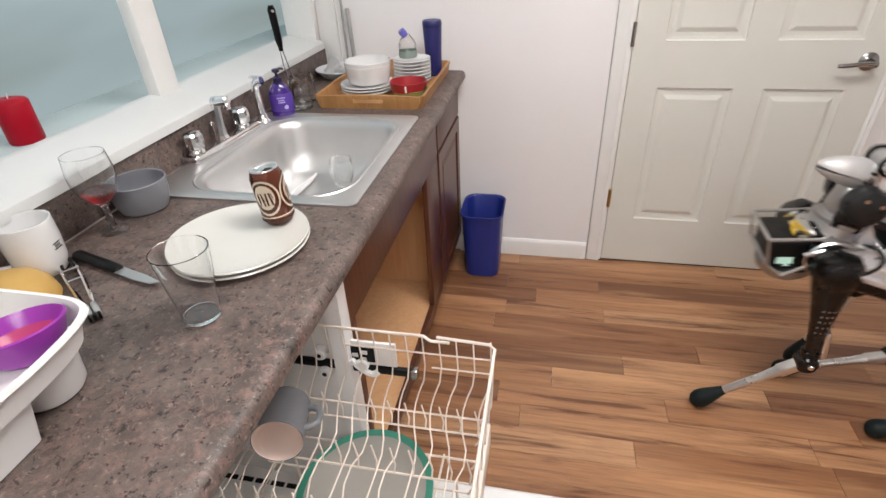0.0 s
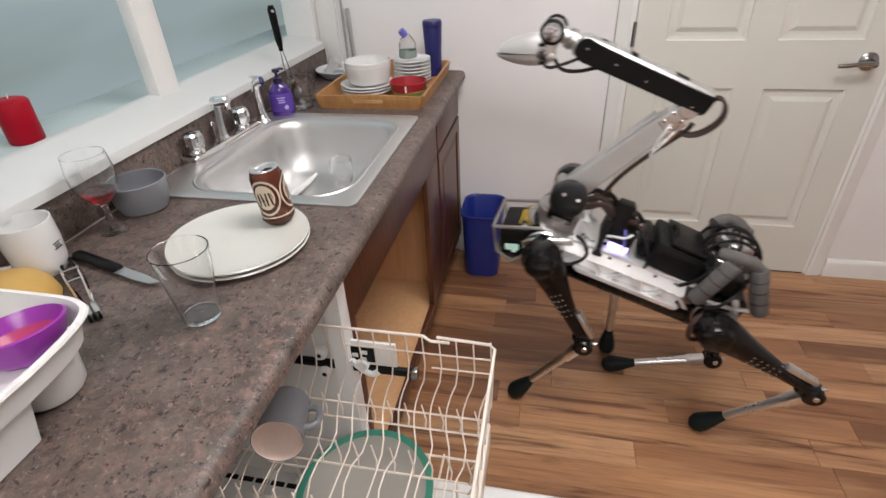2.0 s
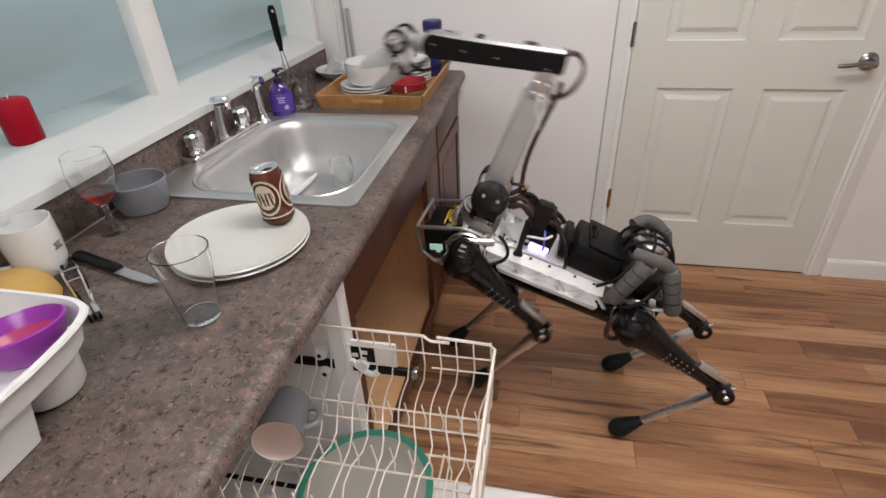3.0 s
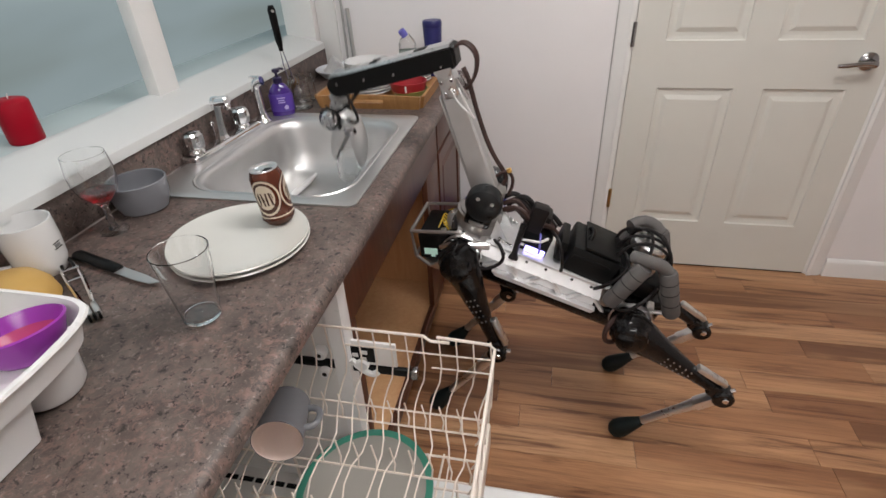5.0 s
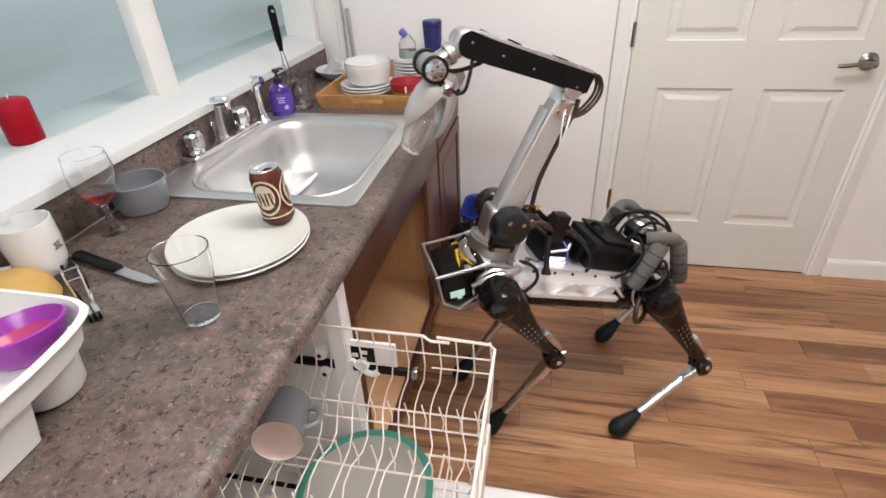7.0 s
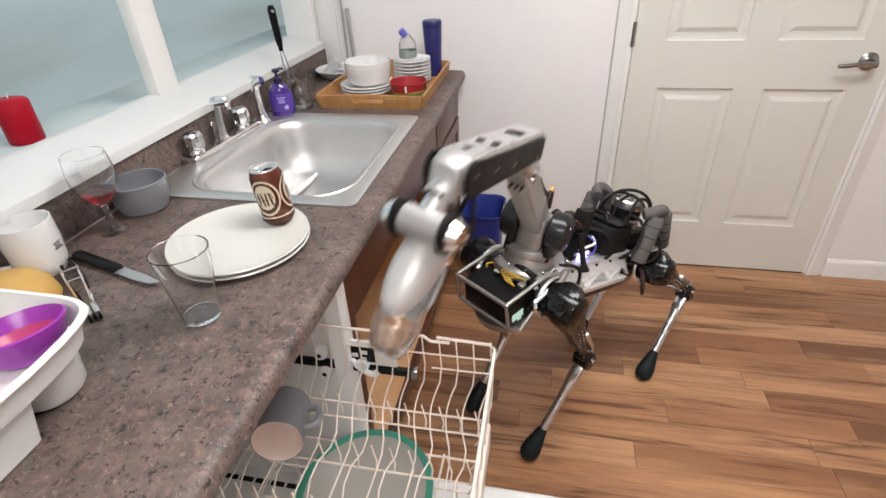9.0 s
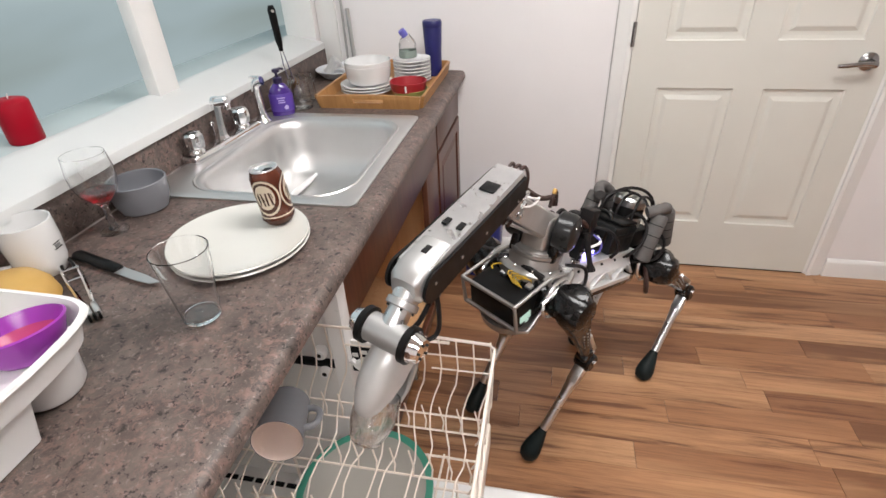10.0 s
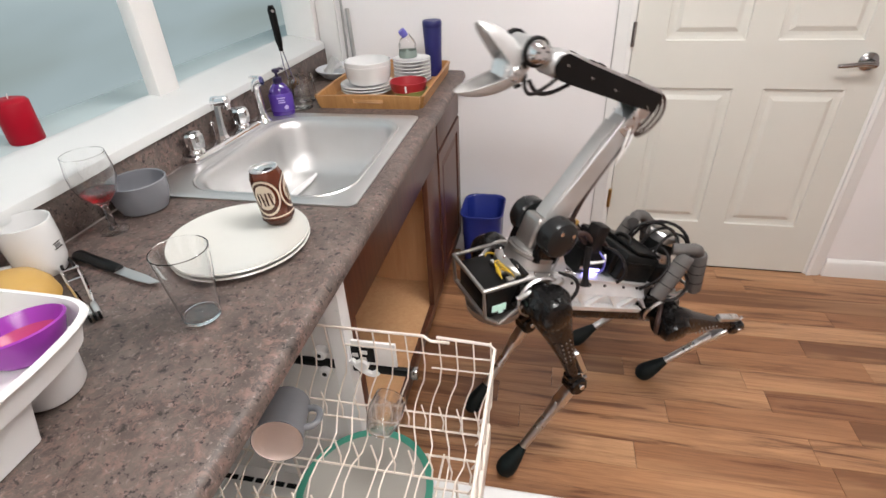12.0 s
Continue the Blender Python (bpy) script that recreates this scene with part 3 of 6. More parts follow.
part("wheel", cyl((0.625, RY1 + 0.006, 0.618), (0.625, RY1 + 0.020, 0.618), 0.016, 20, bev=0.003), WHITEPL, rack)

# ---- sink and tap ----
CT = 0.914
sink = thing("kitchen_sink", "brushed stainless steel single-bowl sink set into the counter", "sink")
scx, scy = 0.308, -0.951
bcx, bcy = 0.330, -0.965
rings = [rring(scx, scy, 0.275, 0.321, 0.022, CT + 0.001), rring(scx, scy, 0.275, 0.321, 0.022, CT + 0.005), rring(scx, scy, 0.268, 0.314, 0.020, CT + 0.0075),
         rring(bcx, bcy, 0.212, 0.272, 0.098, CT + 0.0075), rring(bcx, bcy, 0.206, 0.266, 0.096, CT + 0.005)]
for hx, hy, r, z in ((0.200, 0.260, 0.094, -0.004), (0.196, 0.256, 0.093, -0.02), (0.190, 0.250, 0.092, -0.06), (0.182, 0.242, 0.090, -0.100), (0.172, 0.232, 0.088, -0.130), (0.158, 0.218, 0.084, -0.150), (0.138, 0.198, 0.078, -0.161), (0.10, 0.15, 0.07, -0.166), (0.045, 0.045, 0.044, -0.169)):
    rings.append(rring(bcx, bcy, hx, hy, r, CT + z))
bowl = loft(rings, False, True)
part("basin", bowl, STEEL, sink)
part("drain", lathe([(0, 0), (0.03, 0.0), (0.034, 0.004), (0.042, 0.005), (0.044, 0.002), (0.044, -0.002)], 32, None, pose(bcx, bcy, CT - 0.168)), CHROME, sink, "round chrome drain")
part("inner_bead", loft([rring(bcx, bcy, 0.222, 0.282, 0.106, CT + 0.0076), rring(bcx, bcy, 0.219, 0.279, 0.104, CT + 0.0105), rring(bcx, bcy, 0.215, 0.275, 0.101, CT + 0.0076)]), STEEL, sink)

tap = thing("sink_tap", "chrome two-handle tap with faceted bright knobs", "tap", pose(0.062, -0.925, CT + 0.008, 0, 0, -4))
part("base_plate", loft([rring(0, -0.014, 0.028, 0.158, 0.010, 0.0), rring(0, -0.014, 0.028, 0.158, 0.010, 0.014), rring(0, -0.014, 0.025, 0.155, 0.009, 0.019), rring(0, -0.014, 0.017, 0.146, 0.008, 0.021)], True, True), CHROME, tap)
col_ = [[(x0 + hx * math.cos(t), -0.018 + hy * math.sin(t), z) for t in (2 * math.pi * k / 8 + math.pi / 8 for k in range(8))]
        for x0, hx, hy, z in ((0, 0.022, 0.022, 0.021), (0, 0.017, 0.018, 0.030), (0.002, 0.0135, 0.015, 0.06), (0.005, 0.0130, 0.0145, 0.10), (0.008, 0.0140, 0.0155, 0.132), (0.009, 0.010, 0.012, 0.140))]
part("spout", loft(col_, True, True), CHROME, tap, "tall faceted chrome spout", smooth=False)
part("spout_head", cyl((-0.002, -0.018, 0.124), (0.052, -0.016, 0.131), 0.0150, 20, r2=0.0145, bev=0.004), CHROME, tap)
part("aerator", cyl((0.043, -0.016, 0.122), (0.045, -0.016, 0.106), 0.0105, 16, bev=0.002), CHROME, tap)
part("lift_rod", join(cyl((-0.024, -0.018, 0.02), (-0.024, -0.018, 0.058), 0.003, 8), lathe([(0, -0.008), (0.007, -0.004), (0.008, 0.003), (0, 0.008)], 14, None, pose(-0.024, -0.018, 0.062))), CHROME, tap)
for sy in (-0.131, 0.086):
    part("knob_stem", lathe([(0.024, 0), (0.022, 0.006), (0.018, 0.012), (0, 0.012)], 20, None, pose(0, sy, 0.02)), CHROME, tap)
    kb = bmesh.new()
    prof_ = ((0.019, 0.000), (0.0255, 0.004), (0.0285, 0.022), (0.0275, 0.040), (0.0225, 0.046))
    loft([[((r_ if k % 2 else r_ * 0.90) * math.cos(math.pi * k / 9), (r_ if k % 2 else r_ * 0.90) * math.sin(math.pi * k / 9) + sy, z_ + 0.030) for k in range(18)] for r_, z_ in prof_], True, True, kb)
    part("knob", kb, CHROME, tap, "faceted bright knob", smooth=False)
    part("knob_cap", lathe([(0.012, 0), (0.012, 0.002), (0, 0.003)], 18, None, pose(0, sy, 0.0762)), SATIN, tap)
spray = thing("side_sprayer", "chrome pull-out side sprayer in its holder", "tap", pose(0.085, -0.742, CT + 0.008))
part("holder", lathe([(0.026, 0), (0.026, 0.006), (0.018, 0.016), (0.014, 0.03), (0, 0.03)], 24), CHROME, spray)
part("spray_body", tube([(0, 0, 0.028), (-0.002, 0, 0.07), (-0.004, 0, 0.108), (0.002, 0, 0.128), (0.024, 0, 0.134)], [0.0135, 0.0135, 0.0135, 0.0145, 0.014], 16, smooth=1), CHROME, spray)
part("lever", box(-0.016, 0.018, -0.006, 0.006, 0.141, 0.148, 0.003), CHROME, spray)

# ---- sill and back of the counter ----
cnd = thing("pillar_candle", "tall red wax pillar candle on the window ledge", "candle", pose(-0.262, -1.242, 1.035))
part("wax", lathe([(0, 0), (0.036, 0), (0.0385, 0.004), (0.0385, 0.096), (0.034, 0.102), (0.020, 0.106), (0.008, 0.105), (0, 0.103)], 48), REDWAX, cnd)
part("wick", tube([(0, 0, 0.099), (0.001, 0, 0.111), (0.004, 0, 0.116)], 0.0012, 6), PAPER, cnd)

soap = thing("soap_dispenser", "purple hand soap bottle with a pump top", "soap bottle", pose(0.112, -0.650, CT, 0, 0, -62))
prof = [(0, 0), (0.030, 0), (0.034, 0.004), (0.034, 0.06), (0.030, 0.09), (0.018, 0.108), (0.013, 0.112), (0.013, 0.118), (0, 0.118)]
part("bottle", lathe(prof, 36, None, None, 0.80, 1.12), SOAP, soap)
part("label_patch", lathe([(0.0345, 0.022), (0.0348, 0.024), (0.0348, 0.074), (0.0325, 0.080)], 36, None, None, 0.803, 1.123), plain("purple_label", (0.085, 0.04, 0.30), 0.35), soap, "purple wrap label")
for k, (w, z) in enumerate(((0.026, 0.066), (0.020, 0.058), (0.024, 0.051))):
    part("label_line", box(0.0282, 0.0292, -w / 2, w / 2, z, z + 0.0035), LILAC, soap, "pale line of small print")
part("label_flower", lathe([(0, 0), (0.008, 0), (0.007, 0.0015), (0, 0.002)], 12, None, pose(0.0262, 0.012, 0.036, 0, 82, 0)), LILAC, soap)
part("collar", lathe([(0.014, 0.112), (0.0155, 0.113), (0.0155, 0.128), (0.008, 0.131), (0.005, 0.131), (0.005, 0.147), (0, 0.147)], 24), SOAPDARK, soap)
part("pump_head", join(lathe([(0, 0.146), (0.012, 0.146), (0.013, 0.150), (0.011, 0.156), (0, 0.157)], 24), tube([(0, 0, 0.152), (-0.016, 0.012, 0.152), (-0.030, 0.022, 0.147)], 0.0045, 10)), SOAPDARK, soap)

spat = thing("spatula", "black-handled steel spatula standing against the backsplash", "spatula")
part("blade", box(-0.03, 0.03, -0.001, 0.001, 0.0, 0.07, 0.0006, m=pose(0.062, -0.455, CT + 0.004, 2, 0, 78)), CHROME, spat)
for o in (-0.006, 0.006):
    part("shaft", tube([(0.061 + o, -0.456 + o, CT + 0.066), (0.052 + o, -0.459 + o, CT + 0.12), (0.047 + o * 0.5, -0.463 + o * 0.5, CT + 0.180)], 0.0025, 8), CHROME, spat)
part("grip", tube([(0.047, -0.463, CT + 0.174), (0.046, -0.466, CT + 0.22), (0.045, -0.472, CT + 0.305), (0.045, -0.473, CT + 0.322)], [0.008, 0.0125, 0.0135, 0.010], 14, smooth=1), BLACK, spat, "black plastic grip")
part("hang_ring", cyl((0.050, -0.478, CT + 0.306), (0.056, -0.484, CT + 0.306), 0.005, 12), ALU, spat)


def tumbler(name, label, r0, r1, h, m, group=""):
    g = thing(name, label, "glass", m, group)
    w = 0.0022
    part("vessel", lathe([(r0 - w, 0.0082), (r0, 0.0082), (r1, h - 0.001), (r1 - w / 2, h), (r1 - w, h - 0.001), (r0 - w, 0.0082)], 48), GLASS, g)
    part("base", lathe([(0, 0), (r0 - 0.003, 0), (r0, 0.003), (r0, 0.0074), (r0 - 0.001, 0.008), (0, 0.008)], 48), GLASS, g, "thick clear base")
    return g


tumbler("drinking_glass", "empty clear drinking glass on the counter", 0.030, 0.044, 0.132, pose(0.457, -1.668, CT + 0.0005))
tumbler("drinking_glass", "upside-down clear glass behind the sink", 0.036, 0.030, 0.108, pose(0.140, -0.562, CT + 0.0005), "glasses by the tray")
tumbler("drinking_glass", "upside-down clear glass behind the sink", 0.034, 0.028, 0.095, pose(0.120, -0.470, CT + 0.0005), "glasses by the tray")

wg = thing("wine_glass", "stemmed wine glass holding a little red wine", "glass", pose(0.092, -1.432, CT + 0.0005))
w = 0.0015
ow = [(0, 0.0055), (0.011, 0.006), (0.010, 0.010), (0.0058, 0.018), (0.0075, 0.030), (0.0058, 0.040), (0.0062, 0.056), (0.010, 0.066), (0.021, 0.074), (0.035, 0.091), (0.0435, 0.118), (0.0445, 0.140), (0.0405, 0.176)]
iw = [(r - w, z) for r, z in ow[:7:-1]] + [(0.0195, 0.0755), (0, 0.071)]
part("vessel", lathe(ow + [(0.0398, 0.1765)] + iw, 48), GLASS, wg)
part("foot", lathe([(0, 0), (0.028, 0), (0.0285, 0.0020), (0.018, 0.0040), (0.008, 0.0052), (0, 0.0053)], 40), STEMGLASS, wg)
part("wine", lathe([(0, 0.0715), (0.0192, 0.0762), (0.0318, 0.0905), (0.0335, 0.0950), (0.0333, 0.0955), (0, 0.0955)], 40), WINE, wg, "small pool of red wine")

gb = thing("grey_bowl", "small matte grey ceramic bowl on the counter", "bowl", pose(0.086, -1.325, CT))
part("vessel", lathe([(0, 0.0), (0.045, 0.0), (0.052, 0.004), (0.062, 0.034), (0.064, 0.071), (0.0615, 0.073), (0.059, 0.071), (0.056, 0.036), (0.045, 0.012), (0, 0.008)], 56), GREYCER, gb)

mug = thing("white_mug", "large white porcelain mug with a small dark mark", "mug", pose(0.070, -1.588, CT, 0, 0, 0))
part("vessel", lathe([(0, 0.0), (0.033, 0.0), (0.039, 0.006), (0.0445, 0.03), (0.047, 0.070), (0.0465, 0.104), (0.046, 0.109), (0.0438, 0.109), (0.043, 0.104), (0.042, 0.03), (0.036, 0.010), (0, 0.008)], 56), PORCELAIN, mug)
part("handle", tube([(-0.040, -0.030, 0.078), (-0.058, -0.048, 0.076), (-0.066, -0.055, 0.05), (-0.056, -0.046, 0.025), (-0.038, -0.029, 0.022)], 0.0065, 10, smooth=2), PORCELAIN, mug)
for dz in (0.0, 0.011):
    part("mark", box(0.0455, 0.0472, -0.009, 0.009, 0.052 + dz, 0.0535 + dz, m=pose(0, 0, 0, 0, 0, 10)), BLACK, mug, "thin dark printed mark")
part("mark", box(0.0455, 0.0474, -0.006, 0.006, 0.0555, 0.061, m=pose(0, 0, 0, 0, 0, 10)), plain("mark_grey", (0.2, 0.2, 0.2), 0.5), mug)


def plate(name, label, r, m, material, group="", lip=0.018, ring=None):
    p = thing(name, label, "plate", m, group)
    part("dish", lathe([(0, 0.0), (r * 0.60, 0.0), (r * 0.64, 0.002), (r * 0.96, lip - 0.002), (r, lip), (r * 0.985, lip + 0.003), (r * 0.93, lip + 0.001), (r * 0.66, 0.006), (0, 0.005)], 64), material, p)
    if ring:
        part("rim_band", lathe([(r * 0.90, lip * 0.80 + 0.0042), (r * 0.945, lip + 0.0026), (r * 1.002, lip + 0.0035), (r * 1.004, lip - 0.003)], 64), ring, p, "green glazed rim band")
    return p


for k in range(2):
    plate("dinner_plate", "cream dinner plate in a stack of two", 0.140, pose(0.403, -1.451, CT + 0.010 * k), CREAM, "stacked dinner plates", 0.012)

can = thing("drink_can", "opened brown soda can on the stacked plates", "can", pose(0.455, -1.372, CT + 0.0185, 0, -5, 8))
part("body", lathe([(0, 0.004), (0.022, 0.0), (0.026, 0.002), (0.033, 0.012), (0.033, 0.103), (0.029, 0.114), (0.0275, 0.118)], 56), CANBROWN, can)
part("base_ring", lathe([(0.0268, 0.0022), (0.0336, 0.0125), (0.0336, 0.015)], 56), CANDARK, can)
part("top", lathe([(0.0275, 0.1175), (0.0285, 0.119), (0.0275, 0.121), (0.026, 0.1205), (0.0245, 0.116), (0, 0.1165)], 56), ALU, can, "aluminium can lid")
part("mouth", lathe([(0, 0), (0.011, 0), (0.011, 0.0006), (0, 0.0008)], 20, None, pose(0.010, -0.004, 0.1166), 1.0, 0.75), BLACK, can, "dark opening")
part("pull_tab", loft([rring(-0.006, 0.0, 0.011, 0.0075, 0.007, 0.1175), rring(-0.006, 0.0, 0.011, 0.0075, 0.007, 0.1187)], True, True), ALU, can)


def wrap(pts, r, into=None):
    """A flat patch bent round the can, from angle and height pairs."""
    bm = into if into is not None else bmesh.new()
    vs = [bm.verts.new((r * math.cos(a), r * math.sin(a), z)) for a, z in pts]
    bm.faces.new(vs)
    return bm


def disc_wrap(a0, z0, da, dz, r, hole=0.0, n=28):
    bm = bmesh.new()
    out = [(a0 + da * math.cos(t), z0 + dz * math.sin(t)) for t in (2 * math.pi * k / n for k in range(n))]
    inn = [(a0 + hole * da * math.cos(t), z0 + hole * dz * math.sin(t)) for t in (2 * math.pi * k / n for k in range(n))]
    if hole:
        loft([[(r * math.cos(a), r * math.sin(a), z) for a, z in ring] for ring in (out, inn)], into=bm)
    else:
        mid = [(a0 + 0.5 * da * math.cos(t), z0 + 0.5 * dz * math.sin(t)) for t in (2 * math.pi * k / n for k in range(n))]
        loft([[(r * math.cos(a), r * math.sin(a), z) for a, z in ring] for ring in (out, mid)], False, True, bm)
    return bm


for a0 in (-1.62, 0.30):
    part("emblem", disc_wrap(a0, 0.066, 0.98, 0.040, 0.03335), CANDARK, can, "round dark printed emblem")
    part("emblem_ring", disc_wrap(a0, 0.066, 0.94, 0.0385, 0.0336, 0.88), CANCREAM, can)
    part("emblem_field", disc_wrap(a0, 0.068, 0.62, 0.027, 0.0337), CANCREAM, can)
    for k in range(4):
        s = -0.36 + k * 0.24
        part("emblem_bar", wrap([(a0 + s - 0.05 + 0.05 * (k % 2), 0.05), (a0 + s + 0.06 + 0.05 * (k % 2), 0.05), (a0 + s + 0.06 - 0.05 * (k % 2), 0.078), (a0 + s - 0.05 - 0.05 * (k % 2), 0.078)], 0.0341), CANDARK, can)
part("print_line", loft([[(0.0334 * math.cos(a), 0.0334 * math.sin(a), z) for a in (2 * math.pi * k / 48 for k in range(48))] for z in (0.0205, 0.0235)]), CANCREAM, can)

kn = thing("kitchen_knife", "small knife with a black handle lying on the counter", "knife")
a, b = Vector((0.096, -1.540, CT)), Vector((0.330, -1.607, CT))
u = (b - a).normalized()
km = Matrix.Translation(a) @ pose(0, 0, 0, 0, 0, math.degrees(math.atan2(u.y, u.x)))
part("handle", loft([[(x, w_ * p[0], h_ * p[1] + 0.010) for p in [(math.cos(t) , math.sin(t)) for t in (2 * math.pi * k / 12 for k in range(12))]] for x, w_, h_ in ((0, 0.009, 0.006), (0.006, 0.013, 0.0085), (0.05, 0.0115, 0.008), (0.10, 0.0125, 0.0085), (0.132, 0.0105, 0.0075), (0.135, 0.008, 0.006))], True, True, None), BLACK, kn, m=km)
bl = bmesh.new()
loft([[(0.133, -0.010, zz), (0.19, -0.0105, zz), (0.228, -0.006, zz), (0.243, 0.006, zz), (0.20, 0.010, zz), (0.133, 0.010, zz)] for zz in (0.008, 0.0098)], True, True, bl)
part("blade", bl, STEEL, kn, "bright steel blade", m=km)

tg = thing("tongs", "steel kitchen tongs with dark inner arms on the counter", "tongs")
a, b = Vector((0.080, -1.556, CT)), Vector((0.292, -1.710, CT))
u = (b - a).normalized()
tm = Matrix.Translation(a) @ pose(0, 0, 0, 0, 0, math.degrees(math.atan2(u.y, u.x))) @ Matrix.Diagonal((1.0, 0.76, 1.0, 1.0))
for s in (-1, 1):
    part("arm", tube([(0.0, 0.004 * s, 0.012), (0.04, 0.016 * s, 0.012), (0.10, 0.017 * s, 0.012), (0.17, 0.013 * s, 0.012), (0.220, 0.008 * s, 0.011)], [0.005, 0.0055, 0.006, 0.006, 0.005], 8, smooth=1), CHROME, tg, m=tm)
    part("scallop", box(0.215, 0.252, 0.008 * s - 0.0065, 0.008 * s + 0.0065, 0.005, 0.018, 0.004), STEEL, tg, m=tm)
part("spring_loop", tube([(0.062, 0.013, 0.014), (0.030, 0.011, 0.015), (0.010, 0.0, 0.015), (0.030, -0.011, 0.015), (0.062, -0.013, 0.014)], 0.0042, 8, smooth=2), BLACK, tg, "dark inner spring loop", m=tm)
part("locking_bar", tube([(0.075, -0.018, 0.018), (0.075, 0.02, 0.018)], 0.0022, 8), CHROME, tg, m=tm)
part("locking_bar", tube([(0.115, -0.02, 0.016), (0.115, 0.012, 0.016)], 0.0018, 8), CHROME, tg, m=tm)
part("rivet", cyl((0.004, 0, 0.004), (0.004, 0, 0.021), 0.006, 12), CHROME, tg, m=tm)
for k in range(3):
    part("tooth", box(0.249, 0.260, -0.014 + k * 0.010, -0.008 + k * 0.010, 0.004, 0.016, 0.002), BLACK, tg, m=tm)

# ---- drainer caddy in front with coloured bowls ----
cad = thing("dish_drainer", "white moulded plastic dish drainer with cup-shaped sides", "dish drainer", pose(0.280, -1.935, CT))
rr = bmesh.new()
ring0 = [(0.150, 0.105), (0.120, 0.148), (0.02, 0.150), (-0.17, 0.150), (-0.19, 0.12), (-0.19, -0.14), (-0.15, -0.17), (0.06, -0.17), (0.155, -0.10), (0.162, 0.0)]


def smooth_ring(pts, n=3):
    for _ in range(n):
        q = []
        for p0, p1 in zip(pts, pts[1:] + pts[:1]):
            q += [(p0[0] * 0.75 + p1[0] * 0.25, p0[1] * 0.75 + p1[1] * 0.25), (p0[0] * 0.25 + p1[0] * 0.75, p0[1] * 0.25 + p1[1] * 0.75)]
        pts = q
    return pts


R0 = smooth_ring(ring0)


def rs(f, z):
    return [(x * f, y * f, z) for x, y in R0]


part("tray_rim", loft([rs(0.90, 0.080), rs(0.955, 0.116), rs(1.0, 0.117), rs(1.010, 0.120), rs(1.0, 0.124), rs(0.96, 0.1245), rs(0.935, 0.116), rs(0.915, 0.100), rs(0.885, 0.086)], False, True, rr), WHITEPL, cad)
for (cx, cy, r, h0) in ((0.060, 0.085, 0.050, 0.0),):
    part("cup", lathe([(0, h0 + 0.004), (r * 0.80, h0 + 0.004), (r * 0.88, h0 + 0.01), (r, 0.0835)], 40, None, pose(cx, cy, 0)), WHITEPL, cad)
part("cup", loft([rring(0.024, -0.065, 0.090, 0.080, 0.008, 0.002), rring(0.027, -0.062, 0.101, 0.088, 0.008, 0.0835)], True, False), WHITEPL, cad)
part("bracket", box(0.1245, 0.1275, -0.145, -0.085, 0.030, 0.075, 0.004), ALUDULL, cad, "small grey metal bracket")
part("bracket_slot", cyl((0.1276, -0.12, 0.05), (0.129, -0.12, 0.05), 0.008, 12), BLACK, cad)
pb = thing("purple_bowl", "purple plastic bowl with a red inside in the drainer", "bowl", pose(0.365, -1.864, CT + 0.0865, -6, -9, 0))
part("vessel", lathe([(0, 0), (0.030, 0.0), (0.046, 0.014), (0.055, 0.039), (0.057, 0.043), (0.0545, 0.045), (0.0515, 0.039), (0.0465, 0.025)], 48), PURPLE, pb)
part("inside", lathe([(0.0465, 0.025), (0.042, 0.018), (0.030, 0.006), (0, 0.005)], 48), plain("red_inside", (0.42, 0.035, 0.14), 0.35), pb, "red inner surface")
ob_ = thing("olive_bowl", "olive plastic bowl resting in the drainer", "bowl", pose(0.172, -1.870, CT + 0.0865, 0, 0, 0))
part("vessel", lathe([(0, 0), (0.04, 0.0), (0.062, 0.02), (0.070, 0.045), (0.068, 0.047), (0.058, 0.022), (0.04, 0.006), (0, 0.005)], 40), OLIVE, ob_)
mb = thing("mustard_bowl", "mustard yellow bowl turned upside down behind the drainer", "bowl", pose(0.102, -1.696, CT, 0, 0, 0))
part("vessel", lathe([(0.076, 0.0), (0.078, 0.003), (0.073, 0.026), (0.060, 0.045), (0.036, 0.054), (0, 0.056)], 48), MUSTARD, mb)

# ---- tray with crockery by the back wall ----
tray = thing("serving_tray", "bamboo serving tray with flared sides and cut-out handles", "tray", pose(0.382, -0.292, CT, 0, 0, 0.5))
part("tray_floor", box(-0.178, 0.178, -0.252, 0.252, 0.0005, 0.009, 0.002), BAMBOO, tray)


